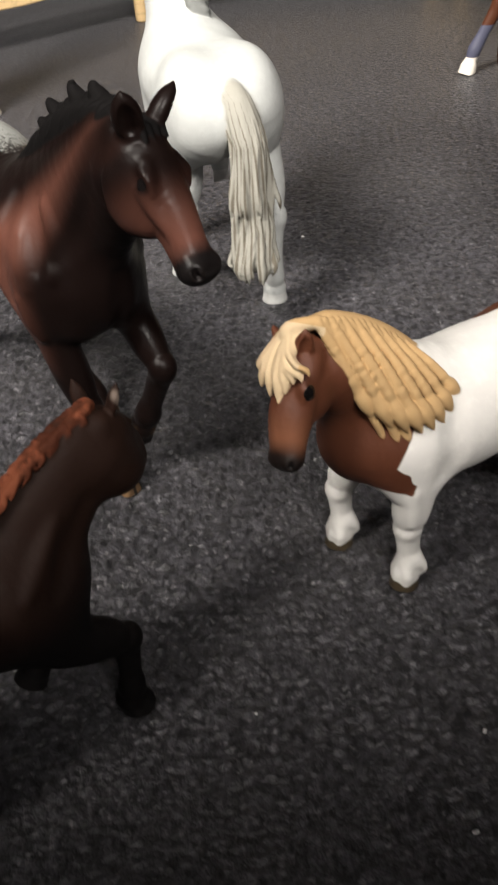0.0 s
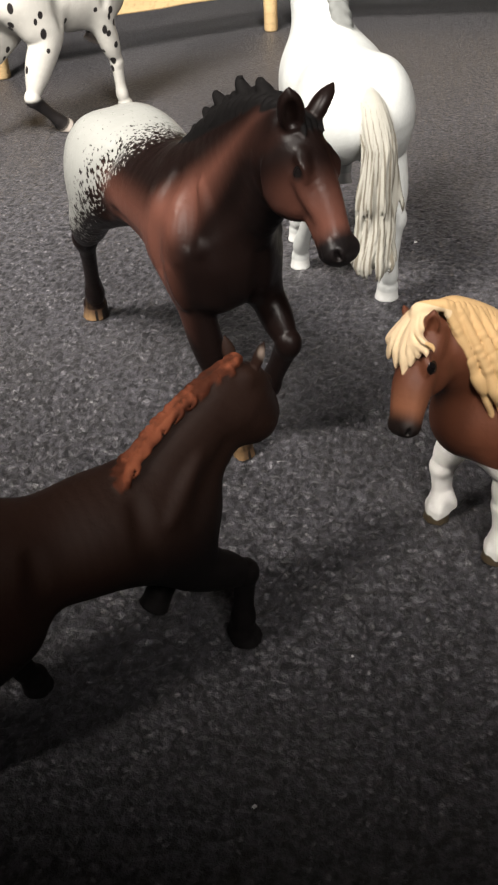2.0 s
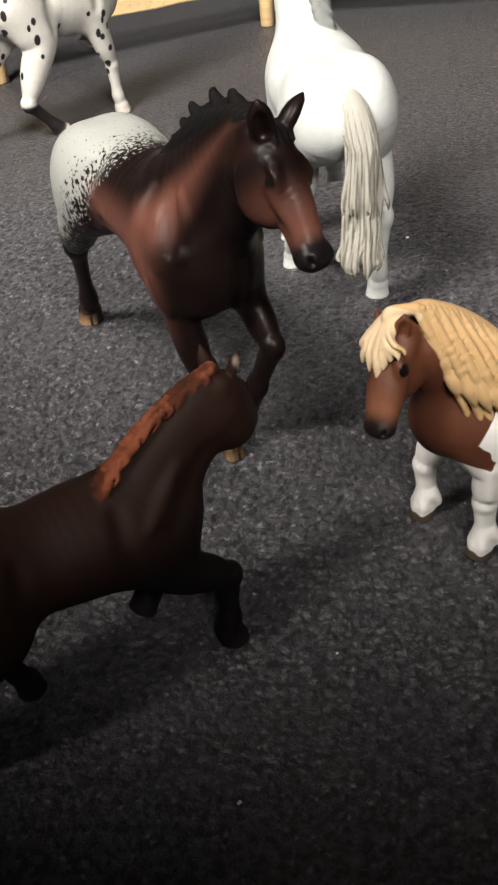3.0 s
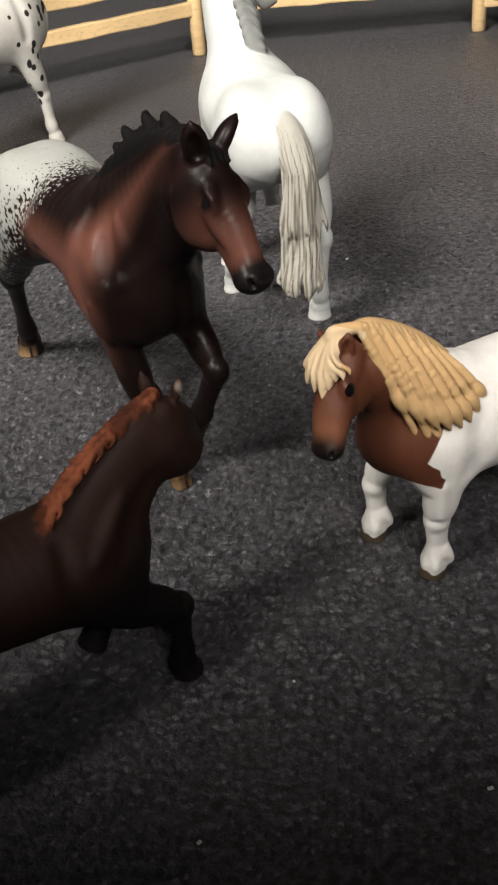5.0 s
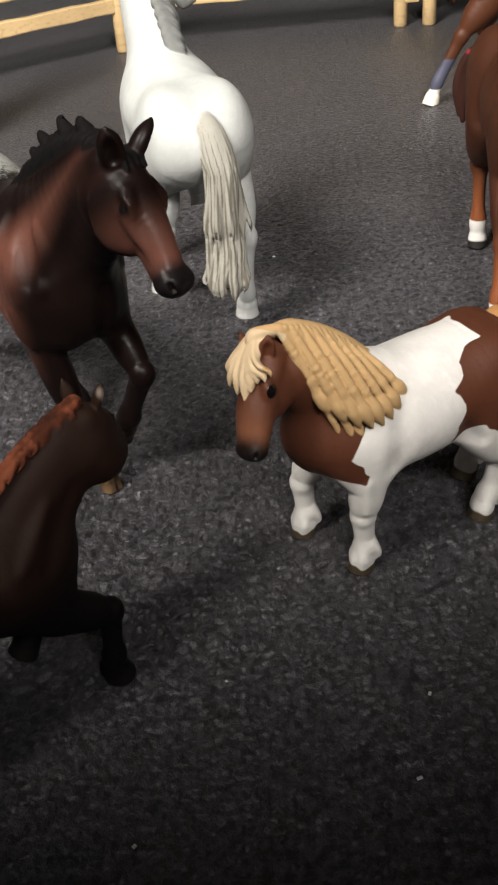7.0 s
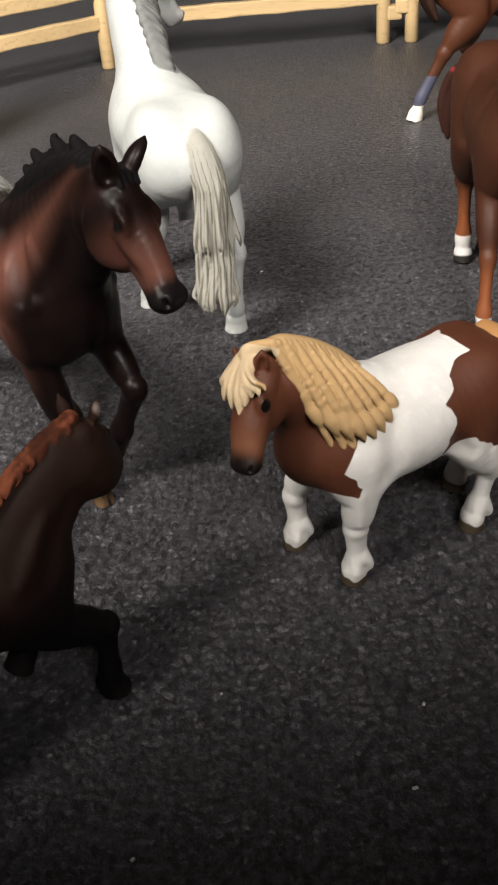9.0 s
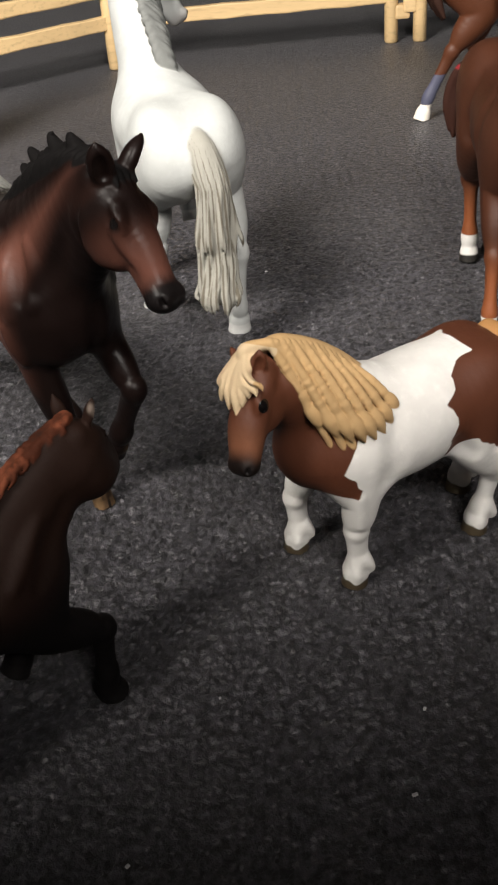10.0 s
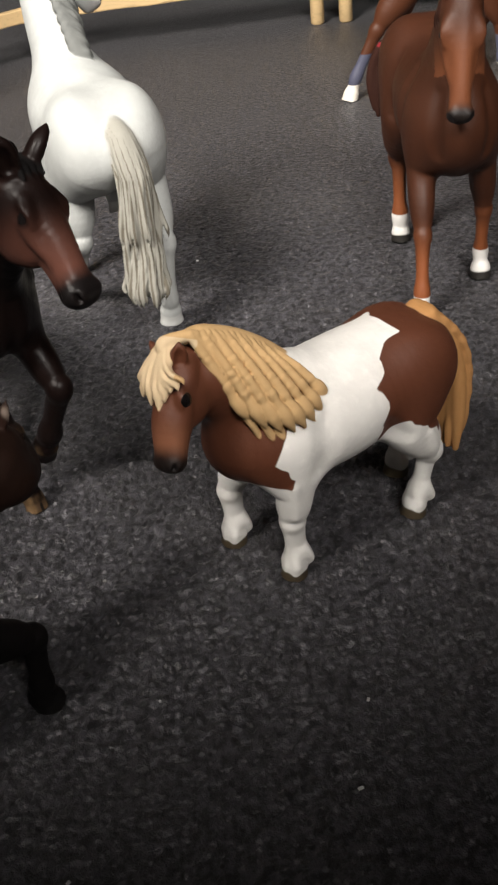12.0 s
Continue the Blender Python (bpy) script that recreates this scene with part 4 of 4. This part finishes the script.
# ---- the horses further off ----
def build_far(name, label, place, heading, base, layers, legs, poll, muzzle, side, neck, tail, spots=None, h=0.07, wide=1.0, deep=0.0, thin=1.0, mane=True, fall=1.0, spread=0.35, bow=(-0.6, 0, 0.5), ear_lean=(0.62, 0.7, 0.28)):
    """A riding horse about 8 cm high at the withers; legs: four sets of joints and hoof, two hind and two fore."""
    s = Sculpt((-6.0, -3.6, -0.1), (7.4, 3.6, 12.0), h)
    s.limb("coat", [(-3.2, 0, 6.35, 0.95, 1.0), (-2.4, 0, 6.35, 1.4, 1.0), (-0.9, 0, 6.1, 1.4, 0.98), (0.6, 0, 5.9, 1.55, 0.98), (1.9, 0, 6.0, 1.6, 0.85), (2.8, 0, 5.95, 1.2, 0.85)], 0.2)
    s.limb("coat", [(2.5, 0, 5.4 - deep, 1.1, 0.9), (0.6, 0, 5.6 - deep, 1.3, 0.95)], 0.5)
    s.limb("coat", [(1.9, 0, 6.7, 1.45, 0.6), (*neck, 1.15, 0.6), (*lerp(vec(*neck), vec(*poll), 0.75), 0.85, 0.65)], 0.6)
    at = sculpt_head(s, poll, muzzle, side, ears=ear_lean, ear=0.27, wide=wide)
    hind = (1.4, 0.9, 0.40, 0.33, 0.28)
    for n, (joints, hoof, lean) in enumerate(legs):
        sculpt_leg(s, joints, hind if n < 2 else (1.1, 0.66 * thin, 0.36 * thin, 0.33 * thin, 0.29 * thin), hoof, 0.5, lean, hoof_r=0.4 * thin, hoof_h=0.36)
    for y in (-1, 1):
        s.fold([(1.6, y, 7.3), (1.45, y, 6.4), (1.4, y, 5.4)], (0.2, y, 0.1), 0.26, 0.35, 0.04, carve=True)
        s.fold([(3, 0.62 * y, 6.9), (3, 0.72 * y, 6.0), (3, 0.62 * y, 5.2)], (1, 0.3 * y, 0), 0.2, 0.3, 0.03, carve=True)
        s.fold([(-0.9, y, 7.0), (-1.1, y, 6.0), (-1.1, y, 5.0)], (0, y, 0.1), 0.26, 0.4, 0.04, carve=True)
    if mane:
        tops = along(poll, (1.7, 0, 7.9), 9, vec(*neck) + vec(-0.6, 0, 1.0))
        for y in (-1, 1):
            locks(s, tops, [q + vec(0.1, 0.5 * y, -0.9) * fall for q in tops], (0, 0.15 * y, 0.1), 0.25, 0.15, 0.03, 0.0, 0.12)
    ends = [vec(*tail) + vec(0, spread * c, 0.1 * abs(c)) for c in (-2, -1, 0, 1, 2)]
    locks(s, along((-3.5, -0.15, 7.0), (-3.5, 0.15, 7.0), 5), ends, bow, 0.26, 0.2, 0.06, 0.05)

    def paint(v, p, sample):
        x, y, z = v.T
        values = {"low": -z, "sock": np.where((x > 1.0) & (y < 0), -z - 0.2, -z), "ribbon": np.minimum.reduce([np.maximum(p["hair"], -0.05), 0.08 - np.abs(z - 6.55), -3.3 - x]), "stocking": np.minimum(1.9 - z, np.minimum(-y, 0.2 - x))}
        if spots:
            rng = np.random.default_rng(spots)
            on = np.full(len(v), -9.0)
            for c in v[rng.choice(len(v), 170)]:
                if c[2] < 2.2:
                    continue
                size = rng.uniform(0.10, 0.18)
                q = v - c
                on = np.maximum(on, 1 - np.sqrt((q * q) @ vec(1.0, 1.0, rng.uniform(0.25, 0.9))) / size)
            values["spots"] = np.clip(on, -1, 1)
        return values

    finish(name, s, at, paint, paint_material(name + "_paint", base, [*layers, *EYE_LAYERS], 0.5), place, heading, label)


SOCKS = ("sock", -1.1, -1.05, (0.75, 0.73, 0.70), 0.05, 50)
build_pony()
build_bay()
build_white()
build_young()
build_far(
    "toy_horse", "chestnut plastic toy horse with white socks, head lowered", (10.35, 33.2), -92.0, (0.053, 0.0175, 0.0082),
    [("hair", -0.01, 0.03, (0.035, 0.014, 0.010), 0, 1), ("along", 0.15, 0.6, (0.15, 0.050, 0.021), 0.1, 50), ("along", 0.82, 0.93, (0.01, 0.007, 0.006), 0.05, 60), ("low", -3.4, -1.5, (0.22, 0.068, 0.024), 0.2, 40), SOCKS, ("ribbon", 0.0, 0.03, (0.20, 0.02, 0.025), 0, 1), ("hoof", 0.0, 0.03, (0.02, 0.018, 0.016), 0, 1)],
    (
        (((-2.3, -0.7, 6.2), (-1.9, -0.9, 4.8), (-2.8, -0.9, 3.0), (-2.5, -0.9, 0.95)), (-2.4, -0.9, 0), (0.15, 0, -1)),
        (((-2.3, 0.7, 6.2), (-1.9, 0.75, 4.8), (-3.4, 0.4, 3.0), (-3.6, 0.15, 0.95)), (-3.5, 0.12, 0), (0.15, 0, -1)),
        (((1.9, -0.75, 5.6), (2.1, -0.95, 4.4), (3.1, -1.05, 2.6), (3.6, -1.15, 0.95)), (3.9, -1.17, 0), (0.25, 0, -1)),
        (((1.9, 0.75, 5.6), (1.8, 0.95, 4.4), (1.5, 1.15, 2.6), (1.0, 1.22, 0.95)), (1.1, 1.23, 0), (0.15, 0, -1)),
    ),
    (3.5, -0.15, 9.6), (4.8, -0.35, 6.55), (0.05, 1, -0.1), (2.6, 0, 8.2), (-3.9, -1.4, 4.2), wide=1.0, deep=0.05, thin=0.85, h=0.055, fall=0.9, spread=0.06, bow=(-0.4, -0.5, 0.5),
)
build_far(
    "toy_horse", "chestnut plastic toy horse with blue leg boots", (14.75, 54.2), 8.0, (0.078, 0.025, 0.0105),
    [("hair", -0.01, 0.03, (0.03, 0.014, 0.010), 0, 1), ("low", -2.2, -2.15, (0.07, 0.073, 0.11), 0.03, 50), ("low", -0.8, -0.75, (0.75, 0.70, 0.62), 0.03, 50), ("hoof", 0.0, 0.03, (0.75, 0.70, 0.62), 0, 1)],
    (
        (((-2.3, -0.75, 6.2), (-1.9, -0.95, 5.0), (-3.3, -0.9, 3.2), (-4.4, -0.8, 1.1)), (-4.75, -0.8, 0), (-0.25, 0, -1)),
        (((-2.3, 0.75, 6.2), (-1.2, 0.95, 4.8), (-1.6, 0.9, 3.0), (-0.3, 0.9, 0.95)), (0.0, 0.9, 0), (0.15, 0, -1)),
        (((1.9, -0.8, 5.6), (2.1, -0.95, 4.4), (3.1, -0.9, 2.6), (3.3, -0.9, 0.95)), (3.6, -0.9, 0), (0.2, 0, -1)),
        (((1.9, 0.8, 5.6), (2.2, 0.95, 4.4), (3.2, 0.9, 2.9), (2.4, 0.8, 1.7)), (2.1, 0.8, 1.3), (-0.4, 0, -1)),
    ),
    (4.3, 0, 10.2), (6.3, 0, 8.0), (0, 1, 0), (3.2, 0, 8.6), (-3.7, -0.2, 4.6),
)
build_far(
    "toy_horse", "white plastic toy horse with black spots and one black leg", (-15.0, 50.0), 55.0, (0.46, 0.45, 0.415),
    [("spots", 0.0, 0.25, (0.014, 0.012, 0.012), 0, 1), ("stocking", -0.1, 0.1, (0.014, 0.012, 0.012), 0.05, 60), ("hair", -0.01, 0.03, (0.03, 0.028, 0.027), 0, 1), ("hoof", 0.0, 0.03, (0.5, 0.45, 0.4), 0, 1)],
    (
        (((-2.3, -0.75, 6.2), (-1.7, -0.95, 4.6), (-2.9, -0.8, 1.95), (-1.6, -0.8, 0.6)), (-1.15, -0.8, 0.15), (0.7, 0, -0.7)),
        (((-2.3, 0.75, 6.2), (-2.6, 0.95, 4.8), (-4.7, 0.9, 3.1), (-5.6, 0.9, 0.95)), (-5.8, 0.9, 0), (-0.15, 0, -1)),
        (((1.6, -0.8, 5.6), (1.7, -0.95, 4.5), (2.4, -0.85, 2.5), (2.55, -0.8, 0.9)), (2.75, -0.8, 0), (0.2, 0, -1)),
        (((1.9, 0.8, 5.6), (2.2, 0.95, 4.6), (3.3, 0.85, 4.3), (2.6, 0.8, 3.5)), (2.25, 0.8, 3.3), (-0.6, 0, -0.8)),
    ),
    (4.3, 0, 10.2), (6.3, 0, 8.0), (0, 1, 0), (3.2, 0, 8.6), (-4.6, 0, 2.6), spots=5, thin=1.0,
)


# ---- the toy fence ----
def bar_bm(a, b, r, sides=12, ends=0.85):
    """A round bar with softened ends from a to b."""
    a, b = Vector(a), Vector(b)
    d = (b - a).normalized()
    u = d.orthogonal().normalized()
    w = d.cross(u)
    bm, rings = bmesh.new(), []
    for q, rr in ((a, ends * r), (a + d * r * 0.25, r), (b - d * r * 0.25, r), (b, ends * r)):
        rings.append([bm.verts.new(q + rr * (u * math.cos(t) + w * math.sin(t))) for t in (2 * math.pi * i / sides for i in range(sides))])
    for x, y in zip(rings, rings[1:]):
        for i in range(sides):
            bm.faces.new((x[i], x[(i + 1) % sides], y[(i + 1) % sides], y[i]))
    bm.faces.new(rings[0][::-1]), bm.faces.new(rings[-1])
    bmesh.ops.recalc_face_normals(bm, faces=bm.faces[:])
    for f in bm.faces:
        f.smooth = len(f.verts) == 4
    return bm


def rail_bm(a, b, high, deep):
    """A split rail from a to b, a little uneven along its edges."""
    a, b = Vector(a), Vector(b)
    d = (b - a)
    side = Vector((-d.y, d.x, 0)).normalized()
    bm, rings = bmesh.new(), []
    for i in range(13):
        q = a + d * i / 12
        e = 1 + 0.07 * math.sin(2.1 * i + a.x * 90)
        ring = []
        for x, z in ((-0.5, -0.42), (-0.42, -0.5), (0.42, -0.5), (0.5, -0.42), (0.5, 0.42), (0.42, 0.5), (-0.42, 0.5), (-0.5, 0.42)):
            ring.append(bm.verts.new(q + side * x * deep + Vector((0, 0, z * high * e))))
        rings.append(ring)
    for x, y in zip(rings, rings[1:]):
        for i in range(8):
            bm.faces.new((x[i], x[(i + 1) % 8], y[(i + 1) % 8], y[i]))
    bm.faces.new(rings[0][::-1]), bm.faces.new(rings[-1])
    bmesh.ops.recalc_face_normals(bm, faces=bm.faces[:])
    return bm


def fence_panel(start, end, pegs=(), high=0.064):
    """Two posts with two rails between them, and pegs at a free end; places on the ground in centimetres."""
    a, b = Vector((start[0] * 0.01, start[1] * 0.01, 0)), Vector((end[0] * 0.01, end[1] * 0.01, 0))
    fence = new("toy_fence")
    fence.location = (a + b) / 2
    tagged(fence, "pale wooden toy fence panel with two rails", "toy fence", "fence panels at the back")
    o = fence.location
    for q in (a, b):
        part("post", bar_bm(q - o, q - o + Vector((0, 0, high)), 0.0044), WOOD, fence)
    d = (b - a).normalized()
    for z in (0.0283, 0.0473):
        part("rail", rail_bm(a - o + d * 0.003 + Vector((0, 0, z)), b - o - d * 0.003 + Vector((0, 0, z)), 0.0084, 0.0052), WOOD, fence)
    for z, way, reach in pegs:
        q = (b if way > 0 else a) - o + Vector((0, 0, z))
        part("peg", box_between(q + d * way * 0.002, q + d * way * reach, 0.0086), WOOD, fence, "carved wooden connecting peg")
    return fence


def box_between(a, b, size):
    """A square peg with bevelled edges from a to b."""
    bm = box_bm(-0.5, -0.5 * size, -0.5 * size, 0.5, 0.5 * size, 0.5 * size)
    bmesh.ops.scale(bm, vec=((b - a).length, 1, 1), verts=bm.verts)
    bmesh.ops.bevel(bm, geom=bm.edges[:], offset=size * 0.18, segments=2, affect="EDGES", profile=0.6)
    turn = (b - a).to_track_quat("X", "Z").to_matrix().to_4x4()
    bmesh.ops.transform(bm, matrix=Matrix.Translation((a + b) / 2) @ turn, verts=bm.verts)
    return bm


fence_panel((-21.6, 57.8), (-7.25, 68.0))
fence_panel((-5.5, 68.45), (10.5, 69.35), ((0.0185, 1, 0.0115), (0.0405, 1, 0.0115)))
fence_panel((12.3, 69.15), (29.5, 66.5), ((0.0225, -1, 0.0105), (0.0445, -1, 0.0105)))

# ---- lint on the mat ----
for n, (x, y, turn, size) in enumerate(((4.55, 12.9, 20, 0.8), (5.0, 14.87, 70, 0.6), (2.06, 35.8, 10, 0.8), (-0.63, 11.7, 50, 0.6), (0.9, 15.4, 30, 0.35), (9.1, 28.0, 15, 0.5))):
    ob = part("lint", box_bm(-0.0007 * size, -0.0003, 0, 0.0007 * size, 0.0003, 0.0004, 0.00012), LINT)
    ob.matrix_world = pose(x * 0.01, y * 0.01, 0.0002, 0, 0, turn)
    tagged(ob, "tiny pale speck of lint on the mat", "lint", "lint specks")
